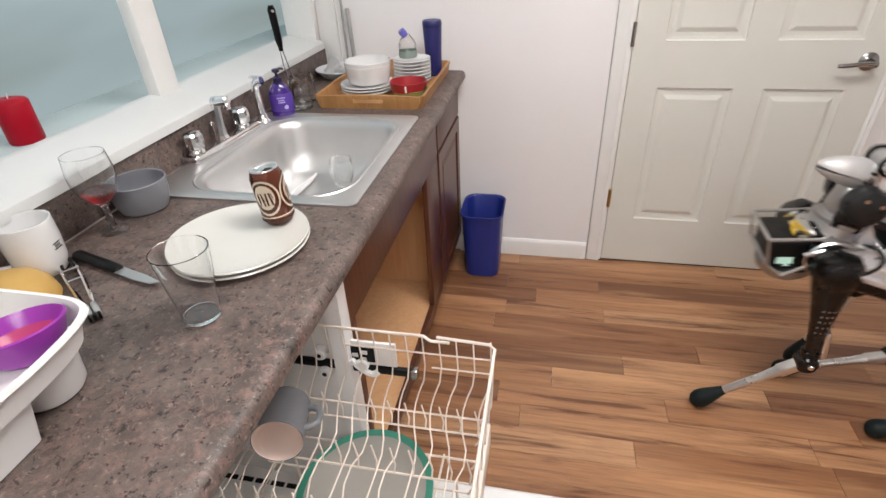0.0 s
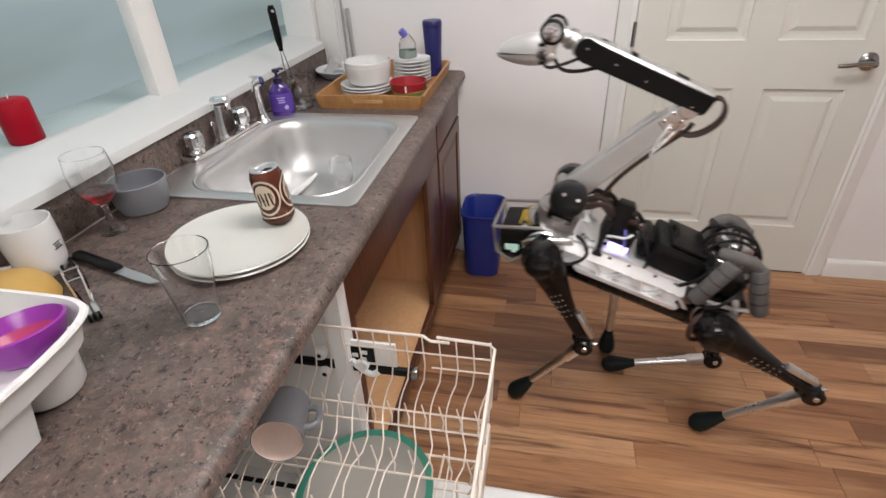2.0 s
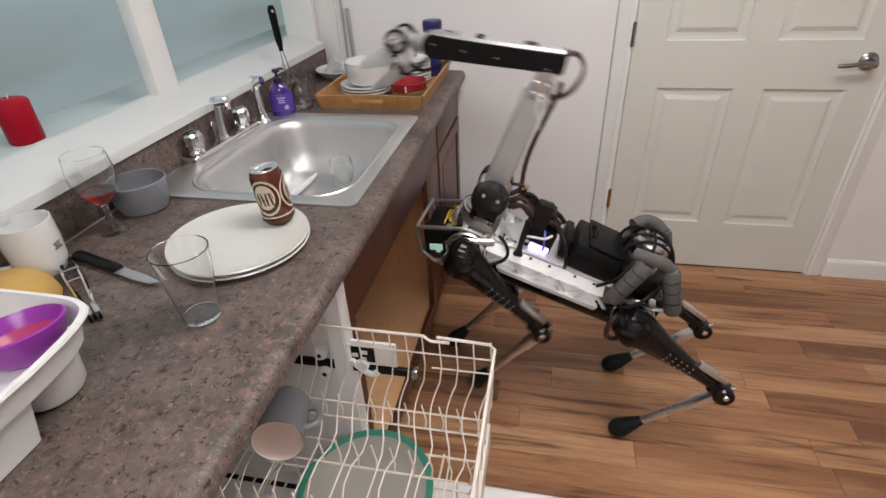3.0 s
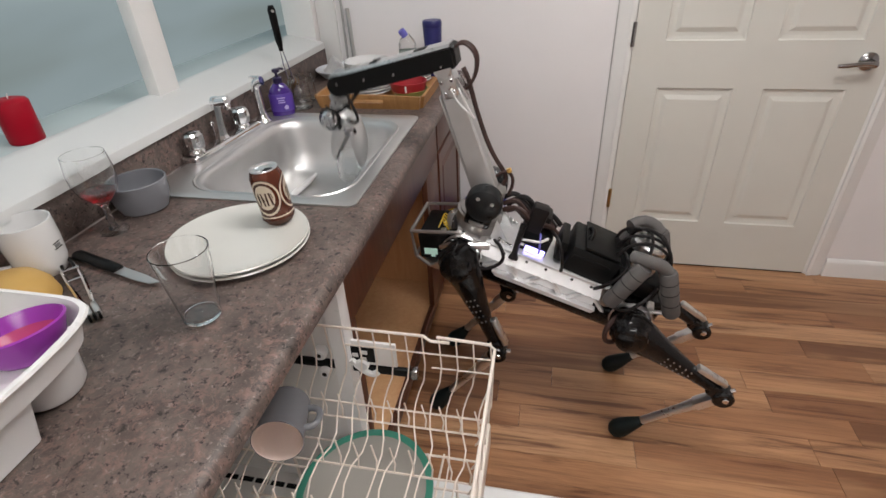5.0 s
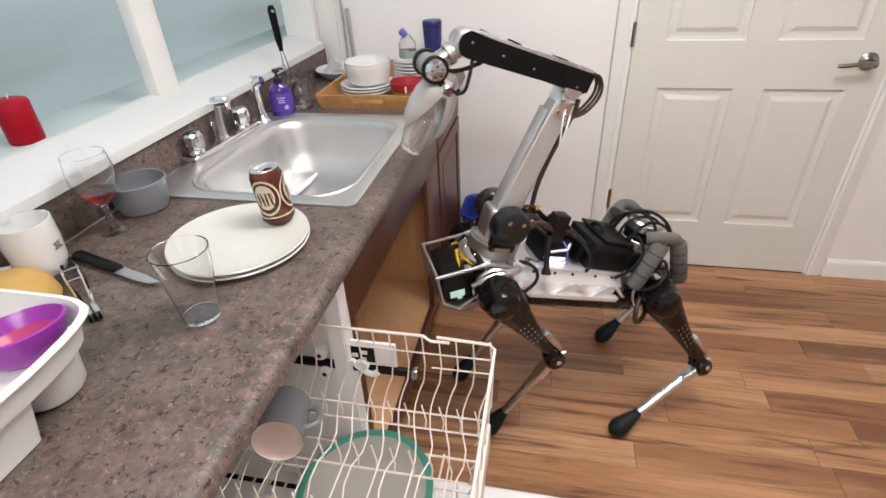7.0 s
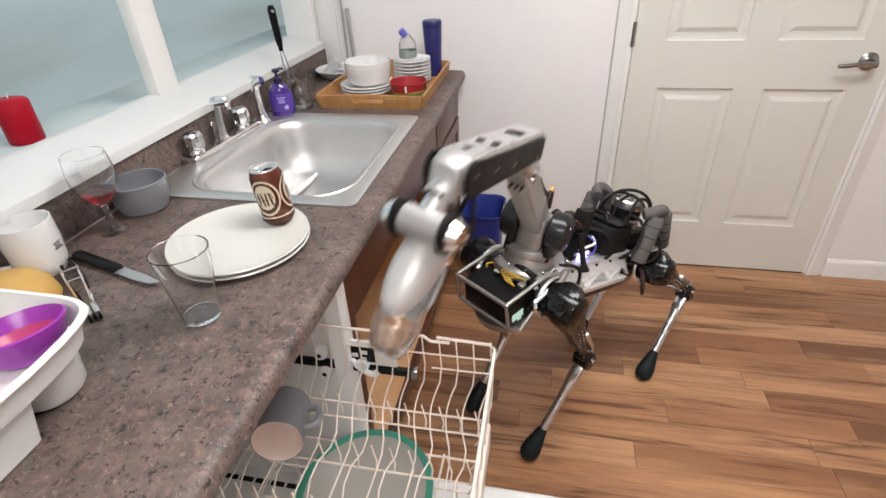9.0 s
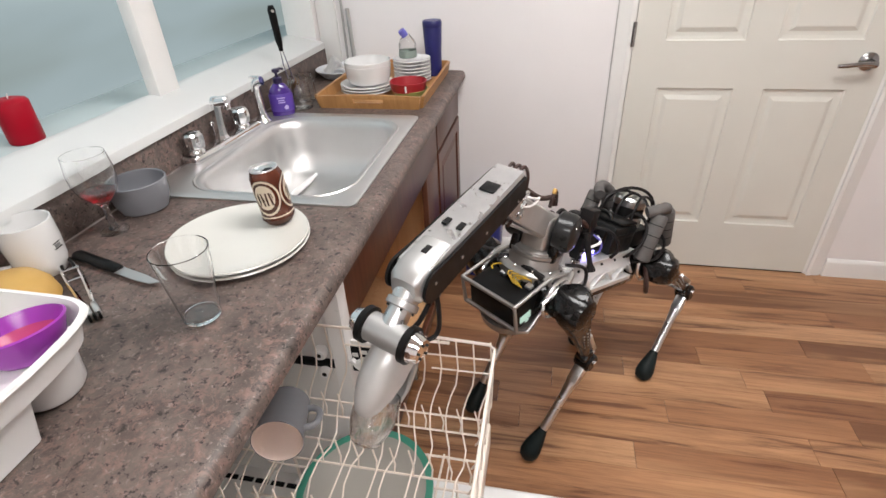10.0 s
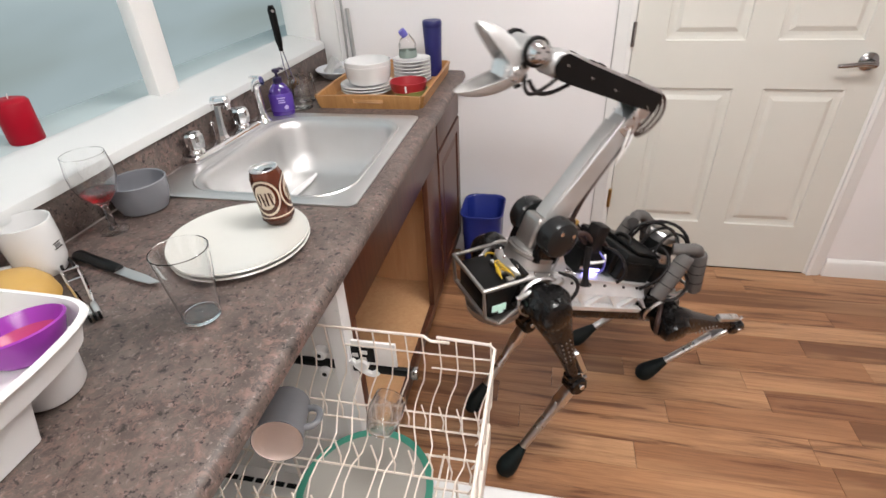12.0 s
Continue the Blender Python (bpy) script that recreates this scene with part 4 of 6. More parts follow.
def tray_side(L, m, handle):
    bm = bmesh.new()
    h, t, fl_ = 0.044, 0.010, 0.009
    xs_ = [-L / 2, -0.052, 0.052, L / 2]
    zs_ = [0.0, 0.021, 0.034, h]

    def P(x, z, o):
        k = 1 + 0.045 * z / h
        return (x * k, fl_ * z / h + o, z + (0.006 if (handle and abs(x) < 0.06 and z >= h) else 0))
    for o, flip in ((0, False), (t, True)):
        for i in range(3):
            for j in range(3):
                if handle and i == 1 and j == 1:
                    continue
                q = [P(xs_[i], zs_[j], o), P(xs_[i + 1], zs_[j], o), P(xs_[i + 1], zs_[j + 1], o), P(xs_[i], zs_[j + 1], o)]
                bm.faces.new([bm.verts.new(v) for v in q])
    edge = [P(xs_[0], 0, 0), P(xs_[3], 0, 0), P(xs_[3], h, 0), P(xs_[2], h, 0), P(xs_[1], h, 0), P(xs_[0], h, 0)]
    edge2 = [P(xs_[0], 0, t), P(xs_[3], 0, t), P(xs_[3], h, t), P(xs_[2], h, t), P(xs_[1], h, t), P(xs_[0], h, t)]
    loft([edge, edge2], into=bm)
    if handle:
        loft([[P(xs_[1], zs_[1], o), P(xs_[2], zs_[1], o), P(xs_[2], zs_[2], o), P(xs_[1], zs_[2], o)] for o in (0, t)], into=bm)
    bmesh.ops.remove_doubles(bm, verts=bm.verts, dist=1e-5)
    part("tray_side", bm, BAMBOO, tray, smooth=False, m=m)


tray_side(0.356, pose(0, -0.253, 0, 0, 0, 180), True)
tray_side(0.356, pose(0, 0.253, 0, 0, 0, 0), True)
tray_side(0.494, pose(0.179, 0, 0, 0, 0, -90), False)
tray_side(0.494, pose(-0.179, 0, 0, 0, 0, 90), False)
TZ = CT + 0.0095
for k in range(3):
    plate("white_plate", "white dinner plate in a low stack on the tray", 0.100, pose(0.322, -0.372, TZ + 0.0105 * k), PORCELAIN, "plates on the tray", 0.012)
for k in range(2):
    wb = thing("white_bowl", "white porcelain bowl nested on plates on the tray", "bowl", pose(0.330, -0.368, TZ + 0.031 + 0.014 * k), "white bowls on the tray")
    part("vessel", lathe([(0, 0), (0.060, 0), (0.074, 0.008), (0.082, 0.030), (0.086, 0.068), (0.083, 0.069), (0.079, 0.032), (0.070, 0.012), (0.056, 0.006), (0, 0.005)], 56), PORCELAIN, wb)
for k in range(7):
    plate("saucer", "small white plate in a tall stack on the tray", 0.074, pose(0.462, -0.225, TZ + 0.0125 * k), PORCELAIN, "saucers on the tray", 0.012)
gbw = thing("green_bowl", "green plastic bowl under a red one on the tray", "bowl", pose(0.500, -0.414, TZ))
part("vessel", lathe([(0, 0), (0.043, 0), (0.058, 0.008), (0.064, 0.024), (0.062, 0.025), (0.054, 0.010), (0, 0.006)], 48), GREENPL, gbw)
rbw = thing("red_bowl", "red plastic bowl stacked in a green one on the tray", "bowl", pose(0.494, -0.418, TZ + 0.011))
part("vessel", lathe([(0, 0), (0.045, 0), (0.061, 0.012), (0.068, 0.042), (0.0655, 0.043), (0.058, 0.014), (0.043, 0.006), (0, 0.005)], 48), REDPL, rbw)
part("sticker", box(0.004, 0.010, -0.0675, -0.0655, 0.016, 0.038), PAPER, rbw, "small white tag")
bot = thing("water_bottle", "crushed clear water bottle with a blue cap on the tray", "bottle", pose(0.450, -0.232, TZ + 0.093, 0, 0, 0))
part("vessel", lathe([(0, 0), (0.030, 0), (0.033, 0.004), (0.031, 0.014), (0.033, 0.024), (0.033, 0.05), (0.026, 0.066), (0.014, 0.078), (0.012, 0.084), (0, 0.084)], 28), CLEARPL, bot)
part("label_band", lathe([(0.0335, 0.002), (0.0338, 0.003), (0.0338, 0.026), (0.0335, 0.027)], 28), LABELGREY, bot, "grey-green printed band")
part("cap", cyl((-0.004, -0.004, 0.078), (-0.018, -0.012, 0.100), 0.0135, 20, bev=0.002), BLUECAP, bot, "blue screw cap")
nt = thing("travel_tumbler", "tall navy blue tumbler on the tray", "tumbler", pose(0.526, -0.120, TZ))
part("body", lathe([(0, 0), (0.029, 0), (0.0315, 0.003), (0.033, 0.09), (0.0375, 0.180), (0.0365, 0.183)], 40), NAVY, nt)
part("lid", lathe([(0.0365, 0.183), (0.0385, 0.186), (0.0385, 0.203), (0.0345, 0.209), (0.020, 0.211), (0, 0.2115)], 40), NAVY, nt, "navy screw lid")

wd = thing("white_dish", "white dish with a folded paper napkin in the counter corner", "dish", pose(0.122, -0.128, CT))
part("dish", lathe([(0, 0), (0.060, 0), (0.072, 0.006), (0.104, 0.036), (0.102, 0.038), (0.070, 0.010), (0, 0.005)], 48), plain("pale_blue_white_dish", (0.68, 0.70, 0.73), 0.3), wd)
cr = bmesh.new()
prng = random.Random(3)
grid_ = [[cr.verts.new((-0.055 + 0.0157 * i, -0.045 + 0.0129 * j_, 0.014 + 0.050 * math.exp(-((i - 3.2) ** 2) / 5) * (0.55 + 0.09 * j_) + prng.uniform(-0.005, 0.006))) for j_ in range(8)] for i in range(8)]
for i in range(7):
    for j_ in range(7):
        cr.faces.new((grid_[i][j_], grid_[i + 1][j_], grid_[i + 1][j_ + 1], grid_[i][j_ + 1]))
bmesh.ops.solidify(cr, geom=cr.faces[:], thickness=0.003)
part("paper_napkin", cr, PAPER, wd, "folded white paper napkin", smooth=False, m=pose(-0.005, -0.01, 0.006, 0, 0, 35))

# ---- in the sink ----
sw = tagged(part("spoon_rest_strip", tube([(0.235, -0.940, CT - 0.156), (0.243, -0.90, CT - 0.154), (0.250, -0.845, CT - 0.154), (0.256, -0.785, CT - 0.150)], [0.007, 0.010, 0.009, 0.006], 10, smooth=1), WHITEPL),
            "white plastic scoop lying in the sink", "scoop")

# ---- on and under the rack ----
gm = thing("grey_mug", "grey mug with a blush inside lying in the rack", "mug", look((0.0, 0, 0), (0, 0, 1)))
gmp = Matrix.Translation((0.486, -1.557, 0.582)) @ (Vector((0.265, -0.952, 0.151))).to_track_quat("Z", "Y").to_matrix().to_4x4() @ pose(0, 0, 0, 0, 0, 0)
gm.matrix_basis = gmp
part("vessel", lathe([(0, 0.0), (0.043, 0.0), (0.047, 0.004), (0.051, 0.108), (0.0525, 0.115), (0.0505, 0.1155)], 48), GREYCER, gm)
part("inside", lathe([(0.0505, 0.1155), (0.048, 0.112), (0.045, 0.03), (0.037, 0.010), (0, 0.008)], 48), PINKIN, gm, "blush glazed inside")
HA = radians(5)
part("handle", tube([(0.044 * math.cos(HA), 0.044 * math.sin(HA), 0.088), (0.070 * math.cos(HA), 0.070 * math.sin(HA), 0.086), (0.079 * math.cos(HA), 0.079 * math.sin(HA), 0.058), (0.068 * math.cos(HA), 0.068 * math.sin(HA), 0.032), (0.042 * math.cos(HA), 0.042 * math.sin(HA), 0.030)], 0.0072, 10, smooth=2), GREYCER, gm)
lp = plate("serving_plate", "large grey plate with a green rim below the rack", 0.151, pose(0.662, -1.628, 0.399, 3, -4, 0), GREYPLATE, "", 0.016, TEAL)
lr = thing("lower_rack", "wire lower dishwasher rack holding a plate", "dish rack")
for k in range(7):
    part("wire", tube([(0.40, -1.50 - k * 0.08, 0.385), (0.90, -1.50 - k * 0.08, 0.385)], 0.0028, 6), RACKWHITE, lr)
for x in (0.42, 0.55, 0.68, 0.81, 0.89):
    part("wire", tube([(x, -1.49, 0.381), (x, -2.0, 0.381)], 0.0028, 6), RACKWHITE, lr)
for x, y in ((0.45, -1.55), (0.85, -1.55), (0.45, -1.95), (0.85, -1.95)):
    part("wheel_leg", tube([(x, y, 0.378), (x, y, 0.262)], 0.004, 6), RACKWHITE, lr)
    part("wheel", cyl((x, y - 0.006, 0.268), (x, y + 0.006, 0.268), 0.016, 16, bev=0.002), WHITEPL, lr)

# ---- waste bin ----
bn = thing("waste_bin", "dark blue rectangular plastic waste bin by the wall", "waste bin", pose(0.734, -0.136, 0, 0, 0, 0))
rings = [rring(0, 0, 0.076, 0.092, 0.045, 0.0), rring(0, 0, 0.079, 0.096, 0.045, 0.004), rring(0, 0, 0.091, 0.114, 0.05, 0.322), rring(0, 0, 0.097, 0.120, 0.052, 0.325), rring(0, 0, 0.098, 0.121, 0.052, 0.336),
         rring(0, 0, 0.095, 0.118, 0.050, 0.338), rring(0, 0, 0.088, 0.111, 0.047, 0.329), rring(0, 0, 0.074, 0.090, 0.042, 0.006)]
part("shell", loft(rings, True, True), BINBLUE, bn)

# ---- four-legged robot with an arm ----
HX, HY, LY, L1, L2 = 0.265, 0.055, 0.154, 0.339, 0.343
SX, SZ, A1 = 0.26, 0.166, 0.374
SIDES = ((1, 1), (1, -1), (-1, 1), (-1, -1))
robot = thing("robot", "four-legged black and silver robot with an arm and gripper", "robot")
JAW = plain("jaw_grey", (0.52, 0.51, 0.50), 0.40, 0.35, 0.10, 14, 0.05, 0.1)
NOSE = plain("satin_cast_aluminium", (0.50, 0.50, 0.495), 0.42, 0.8, 0.08, 16, 0.05)
ARMGREY = plain("pale_grey_arm", (0.52, 0.51, 0.50), 0.42, 0.45, 0.08, 12, 0.05)
BOXGREY = plain("dark_grey_box", (0.008, 0.0082, 0.0082), 0.5, 0, 0.2, 30, 0.15)


def robot_body():
    part("belly", box(-0.27, 0.24, -0.084, 0.084, -0.080, -0.014, 0.022, 3), CARBON, robot, "black lower shell")
    part("spine", box(-0.20, 0.22, -0.075, 0.075, -0.0135, 0.052, 0.008), ALUDULL, robot)
    for s in (1, -1):
        bm = bmesh.new()
        top = [(0.218, 0.020), (0.212, 0.058), (-0.150, 0.056), (-0.158, 0.020)]
        y0, y1 = s * 0.086, s * 0.097
        loft([[(x, y - s * (z - 0.020) * 0.62, z) for x, z in top] for y in (y0, y1)], True, True, bm)
        low = [(0.150, -0.026), (0.165, -0.014), (-0.158, -0.014), (-0.150, -0.026)]
        loft([[(x, y, z) for x, z in low] for y in (y0, y1 + s * 0.012)], True, True, bm)
        for k in range(6):
            x = 0.178 - k * 0.066
            q = 0.040 if k % 2 else -0.040
            web = [(x + q / 2, 0.0202), (x + q / 2 - 0.014, 0.0202), (x - q / 2 - 0.014, -0.0138), (x - q / 2, -0.0138)]
            loft([[(px, y, z) for px, z in web] for y in (y0, y1 + s * 0.004)], True, True, bm)
        box(-0.150, 0.205, min(s * 0.080, s * 0.0855), max(s * 0.080, s * 0.0855), -0.014, 0.022, into=bm)
        side = part("side_plate", bm, SIDEALU, robot, "bright machined aluminium side plate", smooth=False)
        for x in (0.15, 0.08, 0.02, -0.06, -0.12):
            part("bolt", cyl((x, s * 0.0800, 0.042), (x, s * 0.0855, 0.0455), 0.004, 10), BLACK, side)
    part("deck_plate", box(-0.19, 0.20, -0.084, 0.084, 0.0525, 0.060, 0.002), SIDEALU, robot)
    part("chest", box(0.205, 0.330, -0.060, 0.060, -0.070, 0.045, 0.02, 3), CARBON, robot)
    part("rear_block", box(-0.345, -0.205, -0.062, 0.062, -0.060, 0.055, 0.018, 3), CARBON, robot)
    # the front guard and its box hang a little nose-down from the chest
    FC = Matrix.Translation((0.300, 0, 0.056)) @ Matrix.Rotation(radians(22), 4, "Y") @ Matrix.Translation((-0.300, 0, -0.056))
    part("chin", lathe([(0, 0), (0.055, 0.0), (0.075, 0.02), (0.08, 0.045), (0, 0.05)], 28, None, pose(0.36, 0, -0.105), 1, 1.1), ALUDULL, robot, m=FC)
    # front cage of bent grey rod
    side = [(0.300, 0.056), (0.442, 0.056), (0.437, -0.030), (0.395, -0.066), (0.330, -0.030), (0.300, 0.056)]
    cage = bmesh.new()
    for s in (1, -1):
        tube([(x, s * 0.090, z) for x, z in side], 0.0058, 8, cage)
    for x, z in ((0.442, 0.056), (0.437, -0.030), (0.395, -0.066)):
        tube([(x, -0.090, z), (x, 0.090, z)], 0.0058, 8, cage)
    part("front_cage", cage, ALUDULL, robot, "grey bent-rod front guard", m=FC)
    for s in (1, -1):
        part("cage_stay", tube([(0.302, s * 0.090, 0.056), (0.25, s * 0.095, 0.060), (0.20, s * 0.090, 0.050)], 0.0058, 8), ALUDULL, robot)
    fb = part("front_box", box(0.335, 0.428, -0.080, 0.080, -0.045, 0.040, 0.006), BLACK, robot, "black electronics box", m=FC)
    part("screen", box(0.370, 0.412, 0.0802, 0.0825, -0.030, -0.008, 0.001), SCREEN, fb, "small pale status screen", m=FC)
    part("screen_tab", box(0.378, 0.392, 0.0802, 0.0825, -0.0385, -0.0305, 0.001), SCREEN, fb, m=FC)
    yw = bmesh.new()
    for k in range(4):
        o = 0.009 * k
        tube([(0.335, 0.055 - o, 0.046), (0.345, 0.060 - o * 2, 0.066), (0.362, 0.020 - o, 0.062 + o * 0.3), (0.368, 0.050 - o, 0.047)], 0.0019, 6, yw, smooth=2)
    part("yellow_wires", yw, YELLOW, robot, "looped yellow wires", m=FC)
    part("yellow_wires", tube([(0.350, 0.03, 0.052), (0.345, -0.01, 0.064), (0.335, -0.05, 0.056), (0.350, -0.07, 0.050), (0.362, -0.055, 0.052)], 0.0022, 6, smooth=2), YELLOW, robot, m=FC)
    for y_ in (-0.035, 0.012, 0.05):
        part("board_fitting", box(0.340, 0.358, y_, y_ + 0.018, 0.0405, 0.050, 0.002), ALU, fb, "small metal fitting", m=FC)
    part("wire_mass", tube([(0.31, 0.075, 0.050), (0.325, 0.02, 0.062), (0.30, -0.04, 0.060), (0.32, -0.07, 0.052)], 0.010, 8, smooth=2), CABLE, robot)
    # neck
    part("neck_ring", lathe([(0.088, 0.030), (0.090, 0.048), (0.084, 0.056), (0.070, 0.060), (0.066, 0.085), (0.070, 0.090), (0.070, 0.098), (0.052, 0.100), (0, 0.100)], 40, None, pose(SX, 0, 0)), ALUDULL, robot, "machined grey neck ring")
    for k in range(10):
        a_ = 2 * math.pi * k / 10
        part("neck_bolt", cyl((SX + 0.078 * math.cos(a_), 0.078 * math.sin(a_), 0.056), (SX + 0.078 * math.cos(a_), 0.078 * math.sin(a_), 0.064), 0.0045, 8, bev=0.001), CHROME, robot)
    for s in (1, -1):
        part("shoulder_gusset", loft([[(x, s * y, z) for x, z in ((0.205, 0.060), (0.150, 0.060), (0.205, 0.120))] for y in (0.046, 0.054)], True, True), SIDEALU, robot, "bright bracket beside the neck", smooth=False)
        part("hip_bracket", tube([(0.200, s * 0.088, 0.052), (0.250, s * 0.112, 0.046), (0.300, s * 0.114, 0.030), (0.332, s * 0.104, -0.004)], [0.012, 0.010, 0.009, 0.007], 8, smooth=1), ALU, robot, "curved silver hip bracket")
        for k in range(4):
            part("fitting", cyl((0.178 - k * 0.012, s * 0.068, 0.060), (0.178 - k * 0.012, s * 0.070, 0.080 - 0.003 * k), 0.0055, 10, bev=0.001), CHROME, robot)
    # hip drive units
    for sx, sy in SIDES:
        hm = cyl((sx * HX - 0.055, sy * HY, 0), (sx * HX + 0.060, sy * HY, 0), 0.050, 28, bev=0.008)
        h = part("hip_drive", hm, CARBON, robot)
        part("drive_ring", lathe([(0.050, -0.012), (0.0535, -0.010), (0.0535, 0.010), (0.050, 0.012)], 28, None, Matrix.Translation((sx * HX - 0.035, sy * HY, 0)) @ pose(0, 0, 0, 0, 90)), ALU, h, "silver clamp ring")
    # electronics, cables and battery on the deck
    eb = part("control_box", box(0.035, 0.125, -0.055, 0.055, 0.0605, 0.130, 0.005), BOXGREY, robot)
    part("status_light", box(0.040, 0.100, 0.0552, 0.0585, 0.062, 0.082, 0.002), BLUELED, eb, "glowing blue-violet light")
    part("light_slot", box(0.104, 0.118, 0.0552, 0.0575, 0.075, 0.085, 0.001), ALU, eb)
    for k, (dx, dy, dz) in enumerate(((0, 0, 0), (0.01, 0.014, 0.006), (-0.012, -0.016, 0.01), (0.004, 0.03, -0.006), (0.016, -0.03, 0.0), (-0.006, 0.042, 0.004))):
        part("deck_cable", tube([(0.195 + dx, dy, 0.155 + dz), (0.165 + dx, dy * 1.2, 0.185 + dz), (0.115 + dx, dy * 1.3, 0.150 + dz), (0.070 + dx, dy, 0.158 + dz), (0.035 + dx, dy * 0.8, 0.140 + dz * 0.5)], 0.0075, 7, smooth=2), CABLEBROWN if k % 2 else CABLE, robot, "dark braided cable")
    part("connector_block", box(0.082, 0.128, 0.010, 0.050, 0.128, 0.212, 0.005, m=pose(0, 0, 0, 0, 0, 6)), CABLE, robot, "upright black connector")
    part("white_wire", tube([(0.122, 0.066, 0.098), (0.100, 0.086, 0.118), (0.070, 0.084, 0.122), (0.050, 0.058, 0.128)], 0.004, 7, smooth=2), WHITEPL, robot, "thin white wire")
    part("cable_boot", box(0.06, 0.10, -0.03, 0.04, 0.150, 0.182, 0.008, m=pose(0, 0, 0)), CABLE, robot)
    part("side_strap", tube([(0.130, 0.062, 0.150), (0.128, 0.078, 0.11), (0.125, 0.094, 0.075), (0.122, 0.104, 0.050)], [0.010, 0.009, 0.008, 0.014], 8, smooth=1), CABLE, robot)
    part("blue_cable", tube([(0.075, 0.058, 0.135), (0.070, 0.085, 0.125), (0.060, 0.085, 0.090), (0.058, 0.062, 0.072)], 0.003, 6, smooth=2), BLUECAP, robot)
    bt = part("battery", box(-0.160, -0.015, -0.076, 0.076, 0.062, 0.150, 0.008, m=pose(0, 0, 0, 0, -3)), BOXGREY, robot, "black battery pack")
    part("battery_latch", box(-0.012, 0.012, -0.060, 0.060, 0.070, 0.138, 0.006), BLACK, bt)
    part("battery_handle", tube([(-0.06, -0.03, 0.148), (-0.065, -0.028, 0.168), (-0.07, 0.0, 0.174), (-0.065, 0.028, 0.168), (-0.06, 0.03, 0.148)], 0.0065, 8, smooth=2), BLACK, bt)
    part("battery_rib", box(-0.14, -0.03, 0.0762, 0.081, 0.112, 0.124, 0.002), BLACK, bt)
    part("battery_lip", box(-0.150, -0.045, -0.0755, 0.0755, 0.154, 0.162, 0.003, m=pose(0, 0, 0, 0, -3)), BLACK, bt)
    part("rear_mount", box(-0.30, -0.170, -0.07, 0.07, 0.0565, 0.1175, 0.012), BLACK, robot)
    # spinning scanner and its guard
    sc = part("scanner", lathe([(0, 0.0), (0.052, 0.0), (0.052, 0.028), (0.050, 0.030)], 36, None, pose(-0.226, 0, 0.118)), ALU, robot, "silver round scanner base")
    part("scanner_band", lathe([(0.0495, 0.030), (0.0495, 0.062)], 36, None, pose(-0.226, 0, 0.118)), BLACK, sc, "black scanning band")
    part("scanner_cap", lathe([(0.0505, 0.062), (0.0515, 0.066), (0.0515, 0.084), (0.046, 0.091), (0, 0.092)], 36, None, pose(-0.226, 0, 0.118)), ALU, sc)
    REAR = Matrix.Translation((0.020, 0, -0.016))
    gd = bmesh.new()
    for y in (-0.035, 0.0, 0.035):
        tube([(-0.165, y * 1.6, 0.150), (-0.175, y * 1.5, 0.215), (-0.24, y, 0.240), (-0.300, y * 1.4, 0.225), (-0.318, y * 1.5, 0.165)], 0.0045, 7, gd, smooth=2)
    tube([(-0.24, -0.075, 0.20), (-0.24, -0.04, 0.238), (-0.24, 0.04, 0.238), (-0.24, 0.075, 0.20)], 0.0045, 7, gd, smooth=1)
    part("scanner_guard", gd, CABLE, robot, "black wire guard", m=REAR)
    # foam sleeves on the rear bumper
    for s in (1, -1):
        for pts in (((-0.195, s * 0.118, 0.055), (-0.228, s * 0.116, 0.205)), ((-0.368, s * 0.105, 0.085), (-0.290, s * 0.108, 0.212))):
            a_, b_ = REAR @ Vector(pts[0]), REAR @ Vector(pts[1])
            f_ = part("foam_sleeve", tube([a_, a_.lerp(b_, 0.05), a_.lerp(b_, 0.95), b_], [0.021, 0.0245, 0.0245, 0.021], 16), FOAM, robot, "grey foam pipe sleeve")
            for q in (0.3, 0.55, 0.78):
                c_ = a_.lerp(b_, q)
                d_ = (b_ - a_).normalized() * 0.0012
                part("tie_band", cyl(c_ - d_, c_ + d_, 0.0252, 16), BLACK, f_)
        part("foam_sleeve", tube([(-0.195, s * 0.085, 0.205), (-0.225, s * 0.112, 0.222), (-0.262, s * 0.112, 0.226), (-0.290, s * 0.105, 0.210)], 0.018, 14, smooth=1), FOAM, robot, "grey foam pipe sleeve", m=REAR)
        part("bumper_rod", tube([(-0.20, s * 0.095, 0.052), (-0.30, s * 0.10, 0.060), (-0.366, s * 0.105, 0.088)], 0.006, 8), ALU, robot, m=REAR)
        part("hose", tube([(-0.235, s * 0.10, 0.03), (-0.195, s * 0.150, -0.02), (-0.215, s * 0.155, -0.075), (-0.262, s * 0.130, -0.062), (-0.275, s * 0.105, -0.01)], 0.0075, 8, smooth=2), CABLEBROWN, robot, "looped hip cable")
